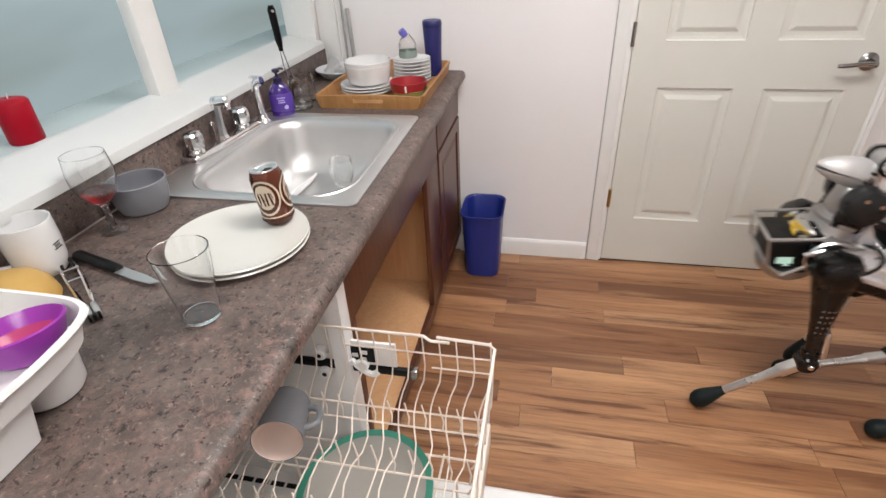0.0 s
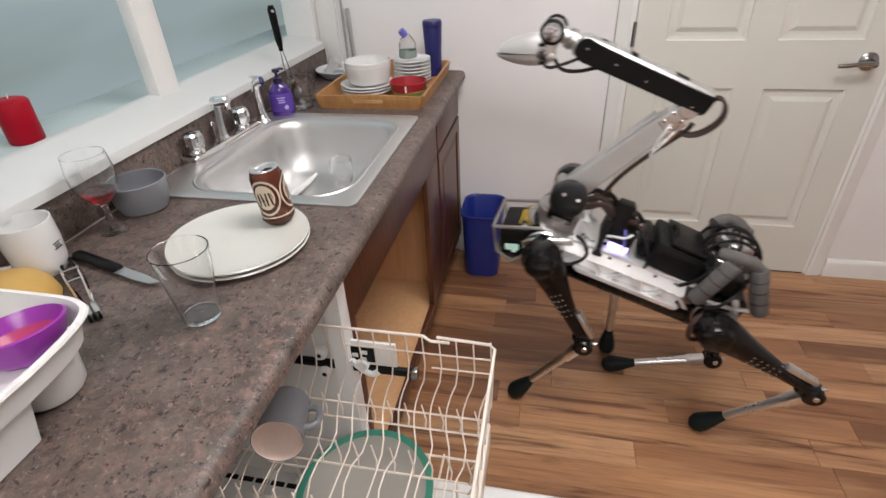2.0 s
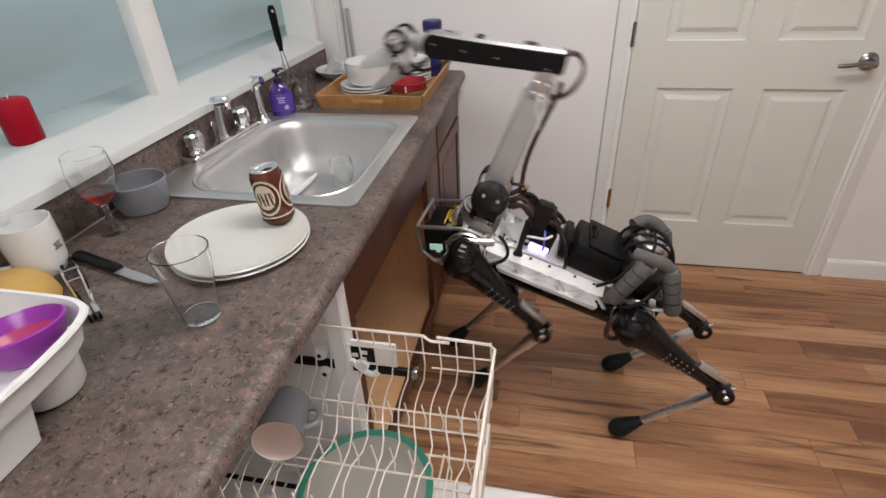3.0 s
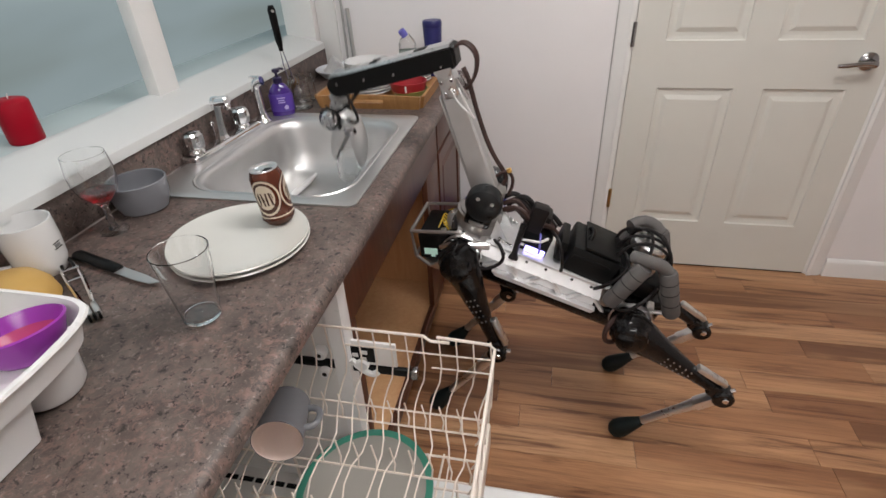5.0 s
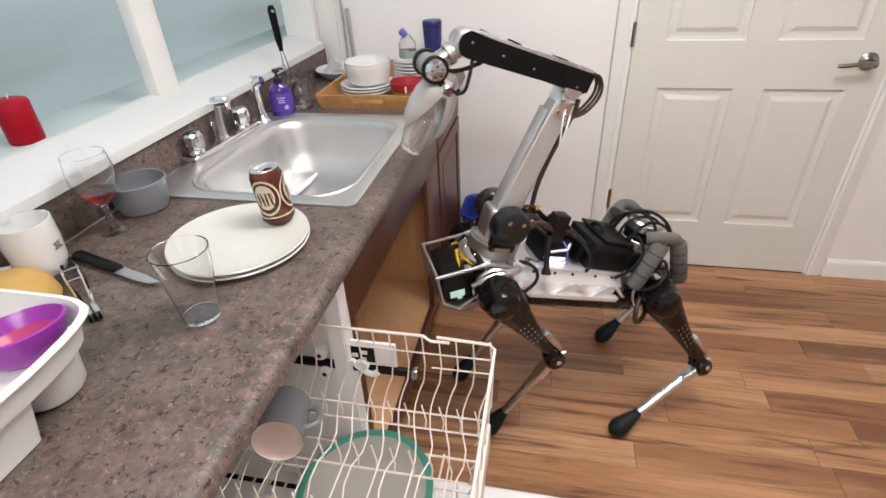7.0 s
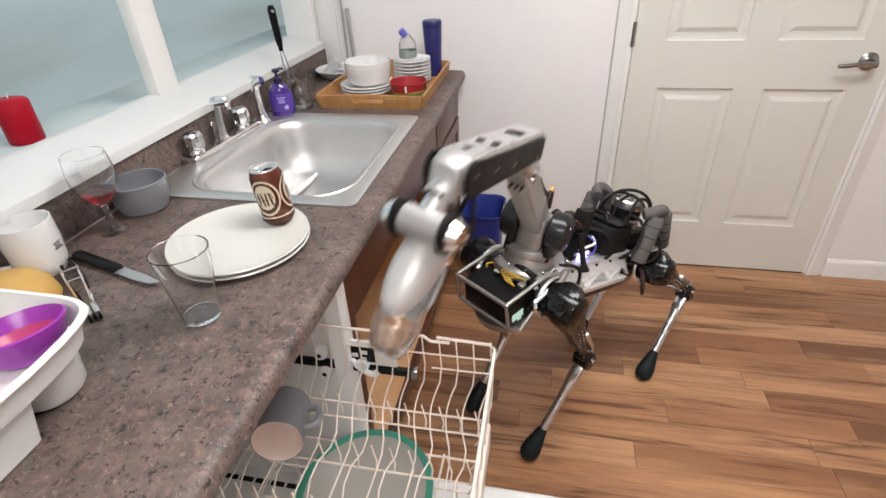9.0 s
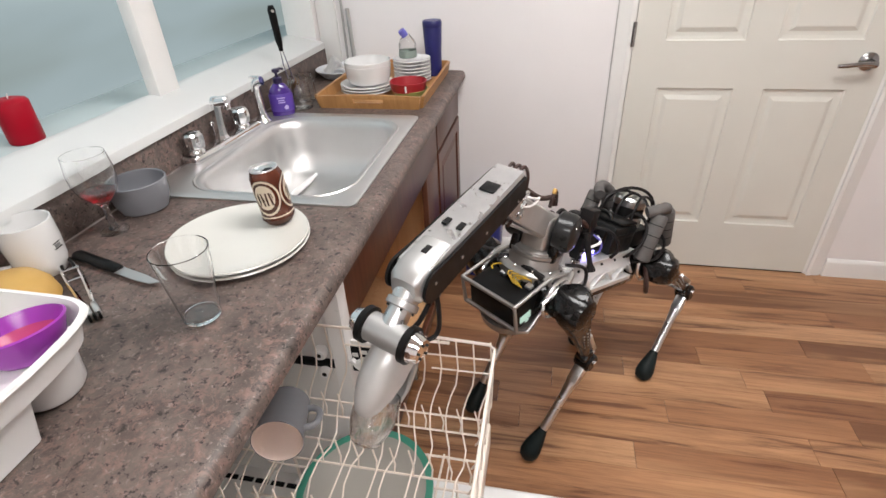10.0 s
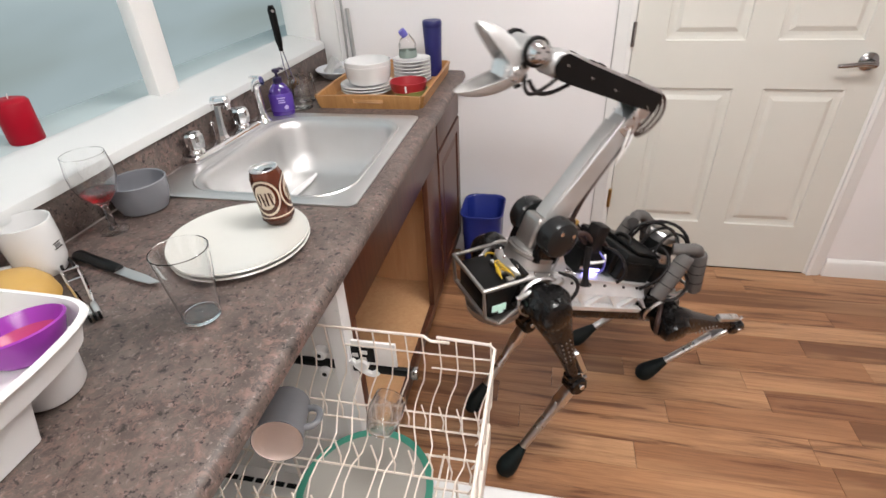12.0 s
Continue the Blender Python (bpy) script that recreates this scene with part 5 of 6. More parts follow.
    for pts in (((-0.15, 0.085, 0.06), (-0.17, 0.115, 0.11), (-0.20, 0.10, 0.17), (-0.18, 0.06, 0.20), (-0.165, 0.03, 0.16)),
                ((-0.19, 0.095, 0.04), (-0.235, 0.150, 0.06), (-0.265, 0.150, 0.12), (-0.30, 0.09, 0.14), (-0.31, 0.05, 0.11)),
                ((-0.20, -0.08, 0.13), (-0.21, -0.05, 0.235), (-0.26, 0.02, 0.262), (-0.31, 0.06, 0.215), (-0.315, 0.05, 0.13)),
                ((-0.02, 0.085, 0.06), (-0.01, 0.11, 0.10), (0.02, 0.085, 0.15), (0.05, 0.04, 0.15), (0.06, 0.02, 0.135)),
                ((0.19, 0.06, 0.06), (0.165, 0.105, 0.075), (0.14, 0.11, 0.03), (0.20, 0.125, -0.02), (0.25, 0.13, 0.02))):
        part("loose_cable", tube(pts, 0.0052, 7, smooth=2), CABLE, robot, "loose black cable", m=REAR if pts[0][0] < -0.1 else None)
    part("bumper_rod", tube([(-0.366, -0.105, 0.088), (-0.366, 0.105, 0.088)], 0.006, 8), ALU, robot, m=REAR)


def robot_leg(sx, sy):
    """Thigh along -z from the hip, and shin along -z from the knee."""
    secs = ((0.050, 0.030, 0.026), (0.045, 0.048, 0.038), (0.020, 0.060, 0.046), (-0.03, 0.055, 0.043), (-0.09, 0.042, 0.035), (-0.16, 0.031, 0.028), (-0.22, 0.023, 0.021), (-0.27, 0.019, 0.018), (-0.318, 0.018, 0.017))
    rings_ = [[(a * math.cos(t) - 0.004, b * math.sin(t), z) for t in (2 * math.pi * k / 20 for k in range(20))] for z, a, b in secs]
    th = part("upper_leg", loft(rings_, True, True), CARBON, robot, "glossy black moulded thigh")
    part("hip_cap", lathe([(0.047, -0.05), (0.050, -0.03), (0.048, 0.030), (0.042, 0.044), (0.030, 0.050), (0, 0.052)], 32, None, pose(0, 0, 0.004, -90 * sy)), CARBON, th)
    part("hip_plate", lathe([(0.058, -0.056), (0.062, -0.050), (0.058, -0.044)], 32, None, pose(0, 0, 0.004, -90 * sy)), ALU, th, "silver hip ring")
    for r in range(5):
        for c in range(3):
            z = -0.115 - r * 0.022
            a = 0.045 - 0.16 * (-0.09 - z) if z < -0.09 else 0.048
            x = (c - 1) * 0.013 - 0.002
            y = sy * (0.0365 + (z + 0.09) * 0.105 - abs(c - 1) * 0.0022)
            part("perforation", cyl((x, y - sy * 0.002, z), (x, y + sy * 0.0012, z), 0.0025, 8), ALUDULL, th)
    part("shin_guard", box(-0.031, -0.013, -0.013, 0.013, -0.318, -0.215, 0.006, 2, m=pose(0.002, 0, 0, 0, 3)), ALU, th, "polished silver guard")
    kb_ = cyl((0, -0.027, -L1), (0, 0.027, -L1), 0.030, 24, bev=0.006)
    box(-0.024, 0.020, -0.019, 0.019, -L1 + 0.004, -0.290, 0.008, into=kb_)
    part("knee_housing", kb_, CARBON, th)
    part("knee_bolt", cyl((-0.006, -0.032, -L1), (-0.006, 0.032, -L1), 0.009, 14, bev=0.002), CHROME, th)
    part("knee_tip", cyl((-0.024, 0, -L1 - 0.004), (-0.040, 0, -L1 - 0.010), 0.007, 12), CHROME, th)
    sh = part("lower_leg", tube([(0, 0, -0.040), (0, 0, -0.10), (0, 0, -0.295)], [0.0142, 0.0142, 0.0122], 16), ALU, robot, "silver tubular shin")
    cl = box(-0.015, 0.015, -0.018, 0.018, -0.085, -0.012, 0.006)
    join(cl, tube([(0, 0, -0.08), (0, 0, -0.118)], [0.0175, 0.0150], 16))
    part("shin_clevis", cl, ALU, sh)
    ft = lathe([(0, -0.375), (0.012, -0.373), (0.024, -0.364), (0.0305, -0.348), (0.030, -0.330), (0.024, -0.300), (0.017, -0.272), (0.0135, -0.258), (0, -0.256)], 28)
    part("foot", ft, RUBBER, sh, "black rubber foot")
    return th, sh


def robot_arm():
    tu = part("turret", box(-0.050, 0.050, -0.036, 0.036, -0.060, 0.030, 0.014, 3), ALUDULL, robot, "grey shoulder turret")
    for s in (1, -1):
        part("shoulder_drive", lathe([(0, 0.0), (0.048, 0.0), (0.053, 0.006), (0.053, 0.036), (0.048, 0.047), (0.034, 0.054), (0, 0.055)], 32, None, Matrix.Translation((0, s * 0.040, 0)) @ pose(0, 0, 0, -90 * s)), DOME, tu, "dark domed shoulder drive")
        part("drive_skirt", box(-0.040, 0.040, s * 0.052 - 0.014, s * 0.052 + 0.014, -0.085, -0.02, 0.010), CARBON, tu)
        part("drive_screw", cyl((-0.022, s * 0.089, 0.020), (-0.022, s * 0.0945, 0.020), 0.006, 12), CHROME, tu)
        part("drive_screw", cyl((0.020, s * 0.089, 0.022), (0.020, s * 0.0945, 0.022), 0.006, 12), CHROME, tu)
    part("base_cuff", lathe([(0.060, -0.085), (0.064, -0.080), (0.062, -0.062), (0.050, -0.055), (0, -0.055)], 32), ALUDULL, tu)
    ua = loft([[(x, y * w_, z * h_) for y, z in ((-1, -0.86), (-0.86, -1), (0.86, -1), (1, -0.86), (1, 0.86), (0.86, 1), (-0.86, 1), (-1, 0.86))] for x, w_, h_ in
               ((0.0, 0.026, 0.034), (0.05, 0.027, 0.034), (0.12, 0.027, 0.0325), (0.30, 0.026, 0.028), (0.335, 0.023, 0.024))], True, True)
    up = part("upper_arm", ua, ARMGREY, robot, "grey aluminium upper arm")
    part("edge_strip", box(0.02, 0.31, -0.021, 0.021, -0.0372, -0.0320, 0.002), ARMGREY, up, "satin edge strip")
    el = cyl((A1, -0.036, 0), (A1, 0.036, 0), 0.024, 24, bev=0.004)
    box(A1 - 0.075, A1 + 0.006, -0.030, 0.030, -0.022, 0.022, 0.006, into=el)
    part("elbow_clevis", el, ALU, up, "silver elbow fork")
    for y in (-0.0305, 0.0305):
        for x, z in ((A1 - 0.060, 0.012), (A1 - 0.060, -0.012), (A1 - 0.030, 0.014), (A1 - 0.030, -0.014)):
            part("clevis_bolt", cyl((x, y, z), (x, y + math.copysign(0.004, y), z), 0.005, 10, bev=0.001), CHROME, up)
        part("white_wire", tube([(A1 - 0.050, y, 0.006), (A1 - 0.085, y * 1.25, 0.012), (A1 - 0.125, y * 1.2, 0.034), (A1 - 0.140, y * 1.05, 0.042)], 0.0028, 7, smooth=2), WHITEPL, up, "thin white wire")
        part("white_wire", tube([(A1 - 0.055, y, 0.026), (A1 - 0.090, y * 1.2, 0.032), (A1 - 0.125, y * 1.2, 0.038), (A1 - 0.140, y * 1.05, 0.042)], 0.0028, 7, smooth=2), WHITEPL, up)
    for y in (-0.02, 0.02):
        part("elbow_link", cyl((A1 - 0.03, y, 0.026), (A1 - 0.09, y, 0.040), 0.005, 10), CHROME, up)
    part("arm_cable", tube([(0.02, 0.012, 0.055), (0.04, 0.01, 0.075), (0.12, 0.008, 0.050), (0.24, 0.006, 0.046), (0.33, 0.004, 0.052), (0.36, 0.0, 0.046)], 0.0065, 8, smooth=2), CABLEBROWN, up)
    part("cable_loop", tube([(0.05, 0.014, 0.044), (0.062, 0.014, 0.076), (0.040, 0.012, 0.090), (0.008, 0.01, 0.080), (-0.015, 0.01, 0.060)], 0.005, 8, smooth=2), CABLEBROWN, up)
    part("cable_plug", box(0.052, 0.066, 0.009, 0.019, 0.078, 0.092, 0.003), MUSTARD, up)
    # forearm: black side covers, silver top plate
    fsec = ((-0.040, 0.034, 0.006, 0.054), (-0.030, 0.037, -0.002, 0.058), (0.10, 0.038, -0.008, 0.048), (0.25, 0.038, -0.022, 0.036), (0.300, 0.038, -0.024, 0.030), (0.316, 0.030, -0.020, 0.026))
    fa = loft([[(x, -w_, z0 + 0.006), (x, -w_ + 0.006, z0), (x, w_ - 0.006, z0), (x, w_, z0 + 0.006), (x, w_, z1 - 0.006), (x, w_ - 0.006, z1), (x, -w_ + 0.006, z1), (x, -w_, z1 - 0.006)] for x, w_, z0, z1 in fsec], True, True)
    fo = part("forearm", fa, BLACK, robot, "black forearm covers")
    tp = loft([[(x, -w_ - 0.001, z1 - 0.005), (x, -w_ + 0.003, z1 + 0.0025), (x, w_ - 0.003, z1 + 0.0025), (x, w_ + 0.001, z1 - 0.005)] for x, w_, z0, z1 in fsec[1:5]], True, True)
    part("top_plate", tp, ALU, fo, "bare aluminium top plate", smooth=False)
    part("camera_window", box(0.035, 0.068, -0.018, 0.018, 0.0565, 0.0595, 0.001, m=pose(0, 0, 0, 0, 3.5)), BLACK, fo, "black square window")
    for x, y in ((0.175, -0.015), (0.175, 0.018), (0.255, 0.0)):
        part("plate_clip", box(x, x + 0.02, y - 0.006, y + 0.006, 0.036 if x > 0.2 else 0.042, 0.042 if x > 0.2 else 0.0475, 0.001), BLACK, fo)
    part("nose", loft([[(x, w_ * math.copysign(abs(math.cos(t)) ** 0.5, math.cos(t)), z_ + h_ * math.copysign(abs(math.sin(t)) ** 0.5, math.sin(t))) for t in (2 * math.pi * k / 20 for k in range(20))] for x, w_, h_, z_ in ((0.235, 0.038, 0.031, 0.012), (0.25, 0.0383, 0.032, 0.010), (0.298, 0.0383, 0.031, 0.006), (0.320, 0.035, 0.027, 0.003), (0.329, 0.026, 0.018, 0.002))], True, True), NOSE, fo, "rounded silver forearm nose")
    for y in (-0.012, 0.004, 0.018):
        part("elbow_cable", tube([(-0.030, y, 0.044), (-0.064, y, 0.058), (-0.092, y * 1.2, 0.020), (-0.078, y * 1.2, -0.030), (-0.054, y, -0.058), (-0.020, y, -0.066)], 0.0040, 8, smooth=2), CABLEBROWN, fo, "looped elbow cable")
    for s in (1, -1):
        edge_ = [(-0.034, 0.006), (-0.030, 0.050), (0.10, 0.043), (0.25, 0.033)] + [(0.296 + 0.029 * math.cos(radians(q)), 0.004 + 0.029 * math.sin(radians(q))) for q in range(75, -91, -15)] + [(0.25, -0.021), (0.10, -0.0075)]
        cv = loft([[(x, s * y, z) for x, z in edge_] for y in (0.0385, 0.0450)], True, True)
        part("side_cover", cv, BLACK, fo, "black plastic side cover", smooth=False)
        for x in (0.0, 0.13, 0.215, 0.296):
            part("cover_screw", cyl((x, s * 0.0450, 0.010), (x, s * 0.0464, 0.010), 0.0028, 8), ALUDULL, fo)
    part("under_cable", tube([(0.25, 0.02, -0.022), (0.29, 0.024, -0.055), (0.33, 0.026, -0.070), (0.36, 0.02, -0.05)], 0.005, 8, smooth=2), CABLE, fo)
    # the forearm is slim across
    for ob in [fo] + list(fo.children):
        ob.data.transform(Matrix.Diagonal((1.0, 0.84, 1.0, 1.0)))
    # neck hinged in the forearm's nose
    ne = part("wrist_neck", tube([(0.010, 0, 0), (0.035, 0, 0), (0.060, 0, 0), (0.085, 0, 0)], [0.024, 0.022, 0.0195, 0.021], 20), ALU, robot, "silver wrist neck")
    part("neck_collar", lathe([(0.0225, -0.007), (0.0265, -0.005), (0.0265, 0.005), (0.0225, 0.007)], 24, None, pose(0.044, 0, 0, 0, 90)), NOSE, ne)
    for k in range(6):
        a_ = math.pi * k / 3
        part("collar_bolt", cyl((0.051, 0.0235 * math.cos(a_), 0.0235 * math.sin(a_)), (0.055, 0.0235 * math.cos(a_), 0.0235 * math.sin(a_)), 0.0022, 8), BLACK, ne)
    part("wrist_cable", tube([(0.0, 0.030, -0.020), (0.03, 0.040, -0.052), (0.062, 0.044, -0.082), (0.082, 0.036, -0.072), (0.088, 0.020, -0.030)], 0.0042, 8, smooth=2), CABLE, ne)
    # gripper head: a crosswise motor barrel and the jaw housing under it
    gr = part("motor_barrel", cyl((0, -0.036, 0), (0, 0.036, 0), 0.0245, 28, bev=0.002), NOSE, robot, "cast silver motor barrel")
    part("gripper_housing", loft([rring(0.022, 0, 0.026, 0.028, 0.010, -0.066), rring(0.018, 0, 0.030, 0.030, 0.012, -0.040), rring(0.004, 0, 0.024, 0.029, 0.010, -0.010)], True, True), ALU, gr, "cast silver gripper housing")
    for s in (1, -1):
        part("wrist_motor", lathe([(0, -0.006), (0.021, -0.006), (0.0255, -0.002), (0.0255, 0.008), (0.020, 0.018), (0.018, 0.023), (0, 0.024)], 28, None, Matrix.Translation((0, s * 0.040, 0)) @ pose(0, 0, 0, -90 * s)), CHROME, gr, "polished round wrist motor")
        part("motor_band", lathe([(0.0245, -0.007), (0.0305, -0.005), (0.0305, 0.005), (0.0245, 0.008)], 28, None, Matrix.Translation((0, s * 0.040, 0)) @ pose(0, 0, 0, -90 * s)), BLACK, gr, "black motor band")
        for t_ in range(5):
            bx, bz = 0.012 * math.cos(t_ * 1.257), 0.012 * math.sin(t_ * 1.257)
            part("cap_bolt", cyl((bx, s * 0.0630, bz), (bx, s * 0.0655, bz), 0.0022, 8), BLACK, gr)

    def jaw(sign, wide=1.0, tall=1.0):
        secs_ = ((-0.020, 0.032, 0.034), (-0.008, 0.039, 0.042), (0.018, 0.044, 0.047), (0.048, 0.044, 0.045), (0.080, 0.039, 0.036), (0.106, 0.029, 0.023), (0.121, 0.017, 0.012), (0.126, 0.008, 0.004))
        rr_ = []
        for x, w_, h_ in secs_:
            w_ *= wide
            h_ *= tall
            out = [(x, w_ * math.cos(t), sign * h_ * math.sin(t)) for t in (math.pi * k / 14 for k in range(15))]
            inn = [(x, 0.82 * w_ * math.cos(t), sign * (0.72 * h_ * math.sin(t))) for t in (math.pi * k / 14 for k in range(14, -1, -1))]
            rr_.append(out + inn)
        return loft(rr_, True, True)
    ju = part("upper_jaw", jaw(1, 0.86, 1.0), JAW, robot, "smooth grey upper jaw")
    jl = part("lower_jaw", jaw(-1, 0.80, 0.76), JAW, robot, "smooth grey lower jaw")
    for j_, s in ((ju, 1), (jl, -1)):
        part("jaw_pivot", cyl((0.006, -0.040, 0), (0.006, 0.040, 0), 0.012, 16, bev=0.003), CHROME, j_)
        part("jaw_bracket", box(-0.030, 0.010, -0.030, 0.030, min(s * 0.002, s * 0.016), max(s * 0.002, s * 0.016), 0.004), ALU, j_, "silver jaw bracket")
        part("jaw_slot", box(-0.004, 0.012, 0.0345, 0.0405, min(s * 0.018, s * 0.026), max(s * 0.018, s * 0.026), 0.002), BLACK, j_, "dark slot")
    return tu, up, fo, ne, gr, ju, jl


robot_body()
LEGS = [robot_leg(sx, sy) for sx, sy in SIDES]
ARM = robot_arm()

cup = thing("stemless_glass", "clear stemless wine glass carried from sink to rack", "glass")
part("vessel", lathe([(0, 0), (0.024, 0), (0.027, 0.003), (0.036, 0.030), (0.038, 0.050), (0.034, 0.085), (0.0335, 0.086), (0.0325, 0.085), (0.0362, 0.050), (0.034, 0.031), (0.024, 0.009), (0, 0.008)], 40), STEMGLASS, cup)

# ---- how the robot goes ----
# body place: seconds, x, y, z
PLACE = ((0.0, 2.063, -0.764, 0.531), (0.2, 1.943, -0.779, 0.523), (0.5, 1.815, -0.775, 0.525), (0.7, 1.718, -0.772, 0.533), (1.0, 1.633, -0.776, 0.536), (1.2, 1.548, -0.780, 0.531),
         (1.5, 1.455, -0.790, 0.522), (2.0, 1.275, -0.838, 0.531), (2.2, 1.198, -0.854, 0.540), (2.5, 1.117, -0.853, 0.540), (2.7, 1.070, -0.854, 0.534), (3.0, 1.042, -0.871, 0.532))
PLACE += ((3.2, 1.038, -0.898, 0.538), (5.6, 1.030, -0.893, 0.536), (6.0, 1.028, -0.884, 0.522), (6.2, 1.043, -0.908, 0.527), (6.5, 1.058, -0.928, 0.530), (6.8, 1.068, -0.926, 0.526), (7.0, 1.068, -0.896, 0.522), (7.2, 1.070, -0.855, 0.521))
PLACE += ((7.9, 1.090, -0.840, 0.515), (8.8, 1.104, -0.858, 0.524), (9.5, 1.115, -0.862, 0.530), (10.3, 1.120, -0.873, 0.538), (11.0, 1.122, -0.874, 0.538), (11.2, 1.112, -0.842, 0.532), (11.4, 1.099, -0.848, 0.542), (11.6, 1.098, -0.892, 0.560), (11.8, 1.118, -0.914, 0.545), (12.0, 1.143, -0.922, 0.507))
# body turn: seconds, heading, nose up, lean
TURN = ((0.0, 177.5, 15.2, 0.0), (0.2, 180.0, 19.0, -0.2), (0.5, 184.3, 20.8, 0.7), (0.7, 184.9, 21.1, 1.0), (1.0, 181.8, 20.2, 0.5), (1.5, 177.4, 19.9, 0.6), (2.0, 173.9, 17.6, 0.3), (2.5, 177.3, 19.0, 0.5), (2.7, 177.1, 20.2, 0.9), (3.2, 176.0, 18.7, -0.4))
TURN += ((5.6, 177.0, 18.3, -0.3), (6.0, 183.0, 14.9, 1.0), (6.2, 187.5, 13.8, 0.6), (6.5, 194.5, 15.2, -0.2), (6.8, 202.0, 16.8, 0.2), (7.2, 209.5, 17.2, 0.5), (8.0, 222.0, 16.5, 0.0), (8.8, 232.0, 16.5, -0.9), (9.5, 233.4, 16.4, -1.3), (11.0, 235.2, 16.2, -1.6), (11.2, 231.3, 19.7, -0.5), (11.6, 223.3, 22.6, -0.4), (12.0, 215.5, 22.7, -1.8))
# shoulder and elbow: seconds, upper arm and forearm elevation
REACH = ((0.0, 184, 20), (0.2, 167, 12), (0.5, 145, 4), (0.7, 134, 4), (1.0, 116, 3), (1.2, 116, 5), (1.5, 114, 5), (2.0, 118, 9), (2.5, 118, 6), (2.7, 111, 2), (3.0, 92, -8), (3.2, 70, -7), (3.6, 54, -26), (4.0, 50, -46), (4.4, 50, -50), (4.8, 52, -41))
REACH += ((5.0, 54, -28), (5.2, 57, -14), (5.5, 58, -5), (5.7, 69, 0), (6.0, 93, 7), (6.2, 99, 10), (6.8, 99, 8), (7.2, 101, 9), (8.0, 95, 14), (8.5, 74, 4), (8.8, 56, -5), (9.0, 35, 1), (9.2, 29, -2), (9.5, 21, -5))
REACH += ((10.0, 20, -16), (10.3, 22, -17), (10.8, 24, -6), (11.0, 26, -3), (11.2, 46, -32), (11.4, 69, -42), (11.6, 81, -29), (11.8, 97.5, -9), (12.0, 109, 5))
# turret turn, gripper elevation, jaw opening
GRIP = ((0.0, -1, -4, 4), (0.2, 0, -8, 4), (0.5, 5, -8, 4), (1.0, 1, -17, 3), (1.2, 0, -21, 3), (2.0, 0, -20, 3), (2.7, -1, -26, 8), (3.0, 1, -42, 26), (3.2, 0, -71, 38), (3.7, 1, -92, 52), (4.1, 1, -96, 52), (4.4, 1, -97, 38), (5.2, 2, -95, 38), (5.5, 1, -88, 38), (6.0, 0, -80, 38), (6.5, 1, -75, 38), (7.2, 2, -74, 38))
GRIP += ((8.0, 10, -64, 38), (8.8, 24, -54, 38), (9.0, 20, -60, 38), (9.2, 17, -70, 38), (9.5, 17, -70, 40), (10.3, 15, -70, 42), (10.6, 14, -68, 54), (10.8, 14, -63, 54), (11.0, 14, -42, 54), (11.2, 12, -34, 56), (11.4, 5, -14, 62), (12.0, 3, -2, 64))
# how far the wrist neck lags behind the gripper's tilt
NECK = ((0.0, 30), (3.0, 30), (3.6, 8), (5.5, 8), (6.2, 30), (8.0, 30), (9.2, 12), (10.8, 12), (11.4, 30), (12.0, 30))
# where each foot stands: from, until, x, y
STEPS = (((0.0, 1.10, 1.580, -0.884), (1.42, 2.85, 0.955, -0.943), (3.15, 5.85, 0.688, -1.037), (6.15, 7.50, 0.879, -1.118), (7.90, 11.42, 1.015, -1.189), (11.75, 12.0, 0.947, -1.256)),
         ((0.0, 0.25, 1.960, -0.620), (0.68, 2.00, 1.285, -0.665), (2.38, 6.60, 0.691, -0.716), (6.92, 7.95, 0.744, -0.895), (8.35, 12.0, 0.812, -1.032)),
         ((0.0, 0.80, 2.100, -0.928), (1.13, 2.38, 1.556, -0.990), (2.66, 7.02, 1.295, -1.055), (7.22, 12.0, 1.410, -0.786)),
         ((0.0, 0.20, 1.900, -0.690), (0.45, 1.60, 1.833, -0.618), (1.92, 6.28, 1.293, -0.763), (6.48, 7.50, 1.275, -0.605), (7.90, 12.0, 1.170, -0.640)))


def glide(table, t):
    """A smooth curve through the rows of a table, without overshoot."""
    n = len(table)
    i = max(0, min(n - 2, sum(1 for r in table if r[0] <= t) - 1))
    t0, t1 = table[i][0], table[i + 1][0]
    u = (t - t0) / (t1 - t0)
    out = []
    for c in range(1, len(table[0])):
        def slope(k):
            if k == 0 or k == n - 1:
                return 0.0 if k == n - 1 else (table[1][c] - table[0][c]) / (table[1][0] - table[0][0])
            a = (table[k][c] - table[k - 1][c]) / (table[k][0] - table[k - 1][0])
            b = (table[k + 1][c] - table[k][c]) / (table[k + 1][0] - table[k][0])
            return 0.0 if a * b <= 0 else 2 * a * b / (a + b)
        m0, m1, p0, p1, h = slope(i), slope(i + 1), table[i][c], table[i + 1][c], t1 - t0
        out.append((2 * u ** 3 - 3 * u * u + 1) * p0 + (u ** 3 - 2 * u * u + u) * h * m0 + (3 * u * u - 2 * u ** 3) * p1 + (u ** 3 - u * u) * h * m1)
    return out


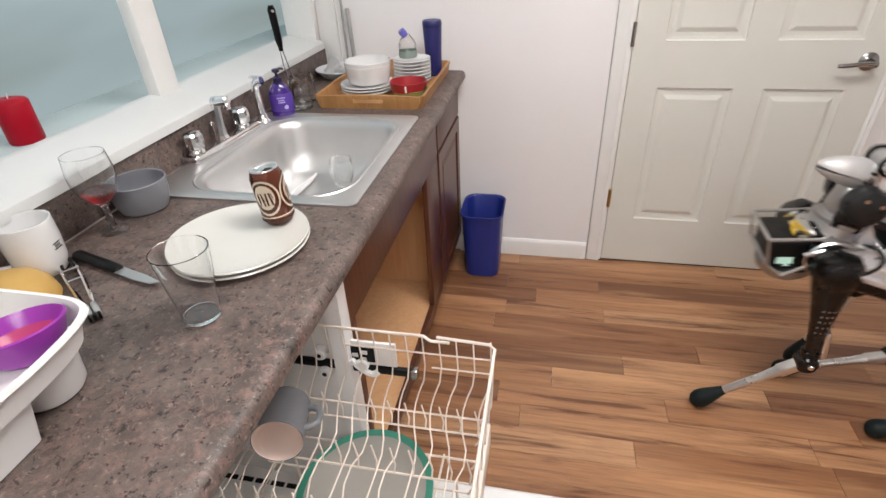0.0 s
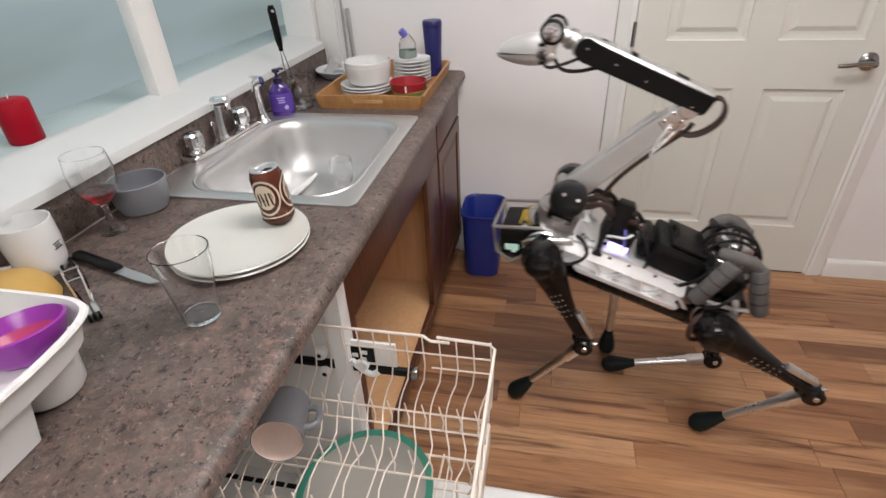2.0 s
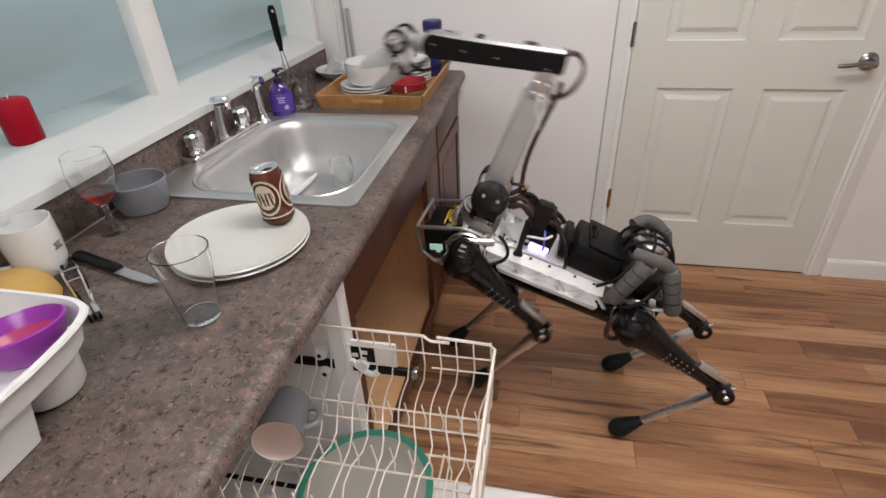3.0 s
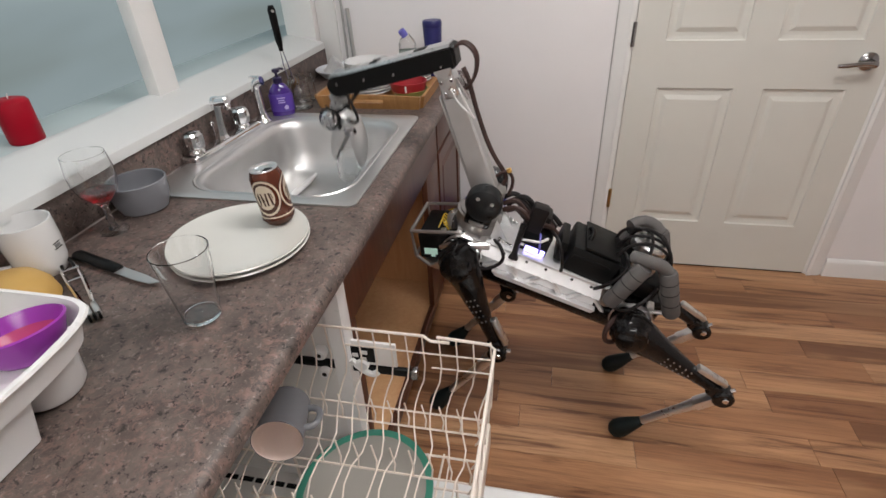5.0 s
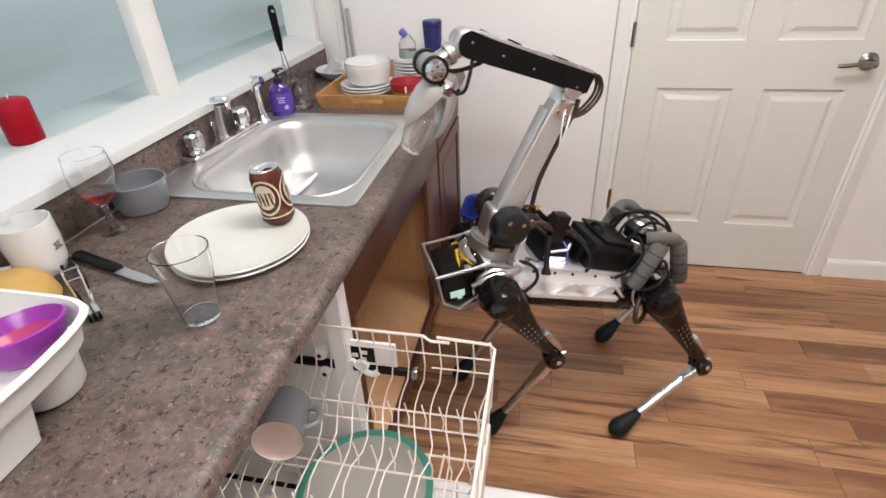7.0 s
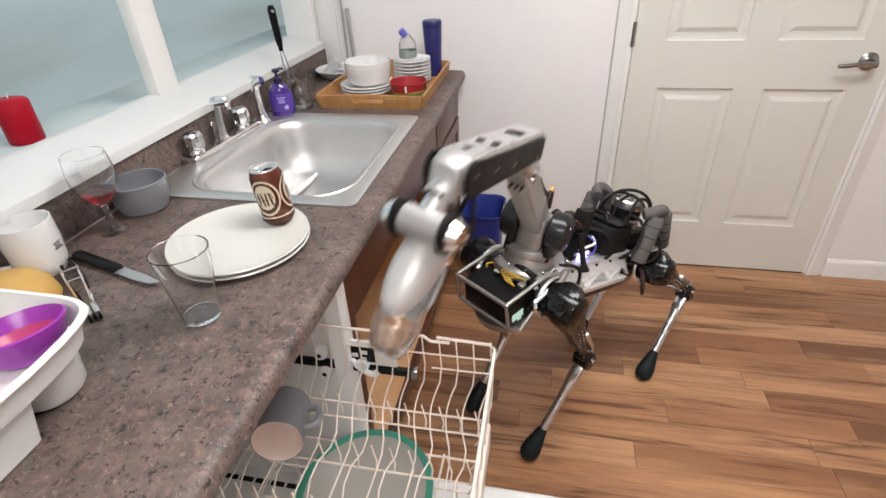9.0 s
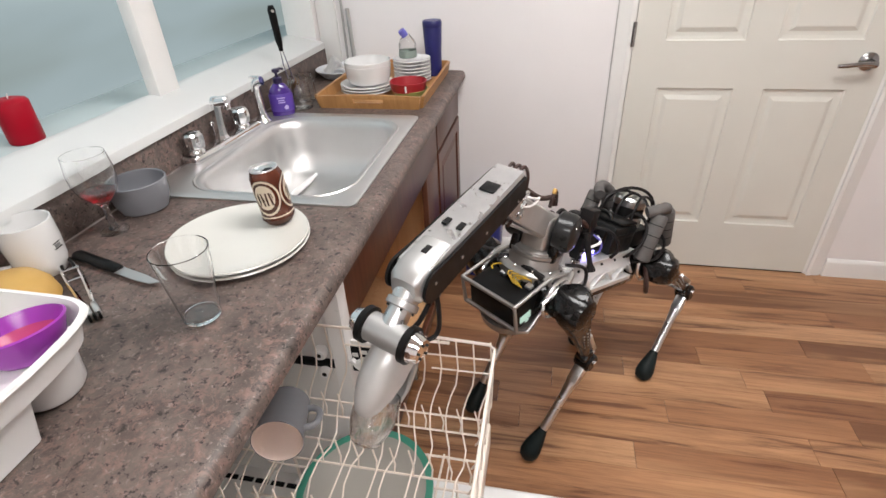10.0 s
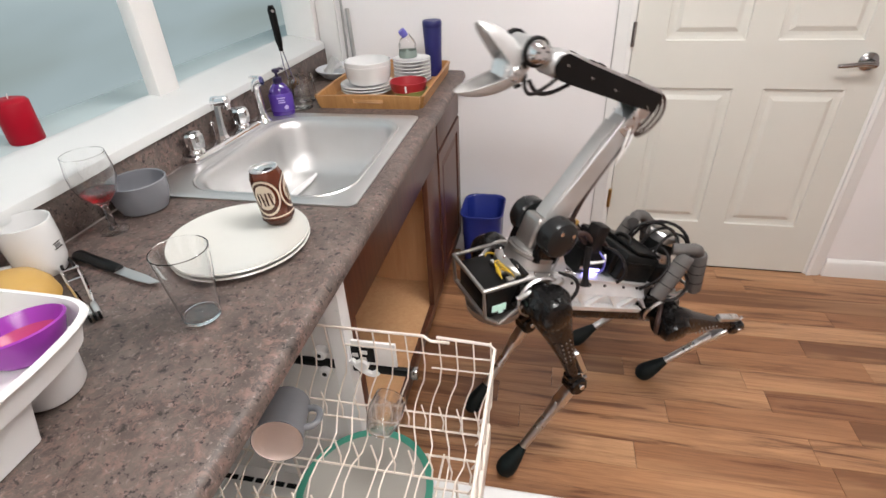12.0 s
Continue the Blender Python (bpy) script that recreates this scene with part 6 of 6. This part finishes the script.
def foot_place(plants, t):
    for k, (a, b, x, y) in enumerate(plants):
        if a <= t <= b:
            return Vector((x, y, 0.03))
        if k and plants[k - 1][1] < t < a:
            _, b0, x0, y0 = plants[k - 1]
            u = (t - b0) / (a - b0)
            s = u * u * (3 - 2 * u)
            return Vector((x0 + (x - x0) * s, y0 + (y - y0) * s, 0.03 + 0.075 * math.sin(math.pi * u)))
    return Vector((plants[-1][2], plants[-1][3], 0.03))


def body_at(t):
    x, y, z = glide(PLACE, t)
    yaw, nose_up, lean = glide(TURN, t)
    return pose(x, y, z, lean, -nose_up, yaw)


def leg_at(k, t, inv):
    """Thigh and shin poses in the body's space so that the foot stands where it should."""
    sx, sy = SIDES[k]
    d = inv @ foot_place(STEPS[k], t) - Vector((sx * HX, sy * HY, 0))
    off = sy * (LY - HY)
    vz = -math.sqrt(max(1e-4, d.y * d.y + d.z * d.z - off * off))
    ab = math.atan2(d.z, d.y) - math.atan2(vz, off)
    reach = min(L1 + L2 - 0.002, math.hypot(d.x, vz))
    kn = math.acos(max(-1, min(1, (reach * reach - L1 * L1 - L2 * L2) / (2 * L1 * L2))))
    h = math.atan2(L2 * math.sin(kn), L1 + L2 * math.cos(kn)) - math.atan2(d.x, -vz)
    base = Matrix.Translation((sx * HX, sy * HY, 0)) @ Matrix.Rotation(ab, 4, "X") @ Matrix.Translation((0, off, 0))
    thigh = base @ Matrix.Rotation(h, 4, "Y")
    return thigh, thigh @ Matrix.Translation((0, 0, -L1)) @ Matrix.Rotation(-kn, 4, "Y")


def arm_at(t):
    a2, a3 = (radians(a) for a in glide(REACH, t))
    a1, a4, op = (radians(a) for a in glide(GRIP, t))
    tu = Matrix.Translation((SX, 0, SZ)) @ Matrix.Rotation(a1, 4, "Z")
    up = tu @ Matrix.Rotation(-a2, 4, "Y")
    fo = tu @ Matrix.Translation((A1 * math.cos(a2), 0, A1 * math.sin(a2))) @ Matrix.Rotation(-a3, 4, "Y")
    an = min(a3, a4 + radians(glide(NECK, t)[0]))
    ne = fo @ Matrix.Translation((0.298, 0, 0.004)) @ Matrix.Rotation(a3 - an, 4, "Y")
    gr = ne @ Matrix.Translation((0.095, 0, 0)) @ Matrix.Rotation(an - a4, 4, "Y")
    ju = gr @ Matrix.Translation((0.022, 0, -0.052)) @ Matrix.Rotation(-op * 0.5, 4, "Y")
    jl = gr @ Matrix.Translation((0.022, 0, -0.052)) @ Matrix.Rotation(op * 0.5, 4, "Y")
    return tu, up, fo, ne, gr, ju, jl


def held_glass(t):
    return body_at(t) @ arm_at(t)[4] @ Matrix.Translation((0.195, 0, -0.052)) @ Matrix.Rotation(radians(-90), 4, "Y")


def mixed(a, b, u):
    return Matrix.LocRotScale(a.translation.lerp(b.translation, u), a.to_quaternion().slerp(b.to_quaternion(), u), None)


def key_robot():
    times = [k / 10 for k in range(121)]
    walk(robot, [(t, body_at(t)) for t in times])
    inv = {t: body_at(t).inverted() for t in times}
    for k, (th, sh) in enumerate(LEGS):
        poses = [(t, leg_at(k, t, inv[t])) for t in times]
        walk(th, [(t, p[0]) for t, p in poses])
        walk(sh, [(t, p[1]) for t, p in poses])
    poses = [(t, arm_at(t)) for t in times]
    for k, ob in enumerate(ARM):
        walk(ob, [(t, p[k]) for t, p in poses])


def key_glass():
    rest = pose(0.362, -0.815, CT - 0.166 + 0.002, 0, 0, 20)
    drop = held_glass(10.4)
    drop.translation += Vector((0.698, -1.545, 0.569)) - drop @ Vector((0, 0, 0.043))
    rows = []
    for k in range(121):
        t = k / 10
        if t <= 4.1:
            m = rest
        elif t < 4.5:
            u = (t - 4.1) / 0.4
            m = mixed(rest, held_glass(t), u * u * (3 - 2 * u))
        elif t <= 10.4:
            m = held_glass(t)
        else:
            m = mixed(held_glass(10.4), drop, min(1, (t - 10.4) / 0.3) ** 2)
        rows.append((t, m))
    walk(cup, rows)

# ---- floor planks ----
rng = random.Random(7)
PW = 0.098
far = bmesh.new()
row_y, made = 0.0, 0
shared = {}
while row_y > YB:
    x = 0.48 - rng.random() * 0.47 if row_y > -2.9 else -rng.random() * 0.4
    while x < XR:
        L = rng.choice((0.42, 0.58, 0.74, 0.92, 1.2))
        y0, y1 = row_y - PW + 0.0004, row_y - 0.0004
        if row_y > -2.2 and x < 3.2:
            if L not in shared:
                bm = box(0, L - 0.0014, -PW + 0.0004, -0.0004, -0.0075, 0.0)
                me = bpy.data.meshes.new("plank")
                bm.to_mesh(me)
                bm.free()
                me.materials.append(FLOOR)
                shared[L] = me
            ob = new("plank", shared[L])
            ob.location = (x, row_y, 0)
            ob.parent = floor_ob
            made += 1
        else:
            xa, xb, ya = max(x, 0.002), min(x + L - 0.0014, XR - 0.002), max(y0, YB + 0.002)
            if xb - xa > 0.01 and y1 - ya > 0.01:
                box(xa, xb, ya, y1, -0.0075, 0.0, into=far)
        x += L
    row_y -= PW
st = part("planks", far, FLOORFAR, floor_ob, "", False)
st["kind"] = "stuff"


def motions():
    key_robot()
    key_glass()


motions()
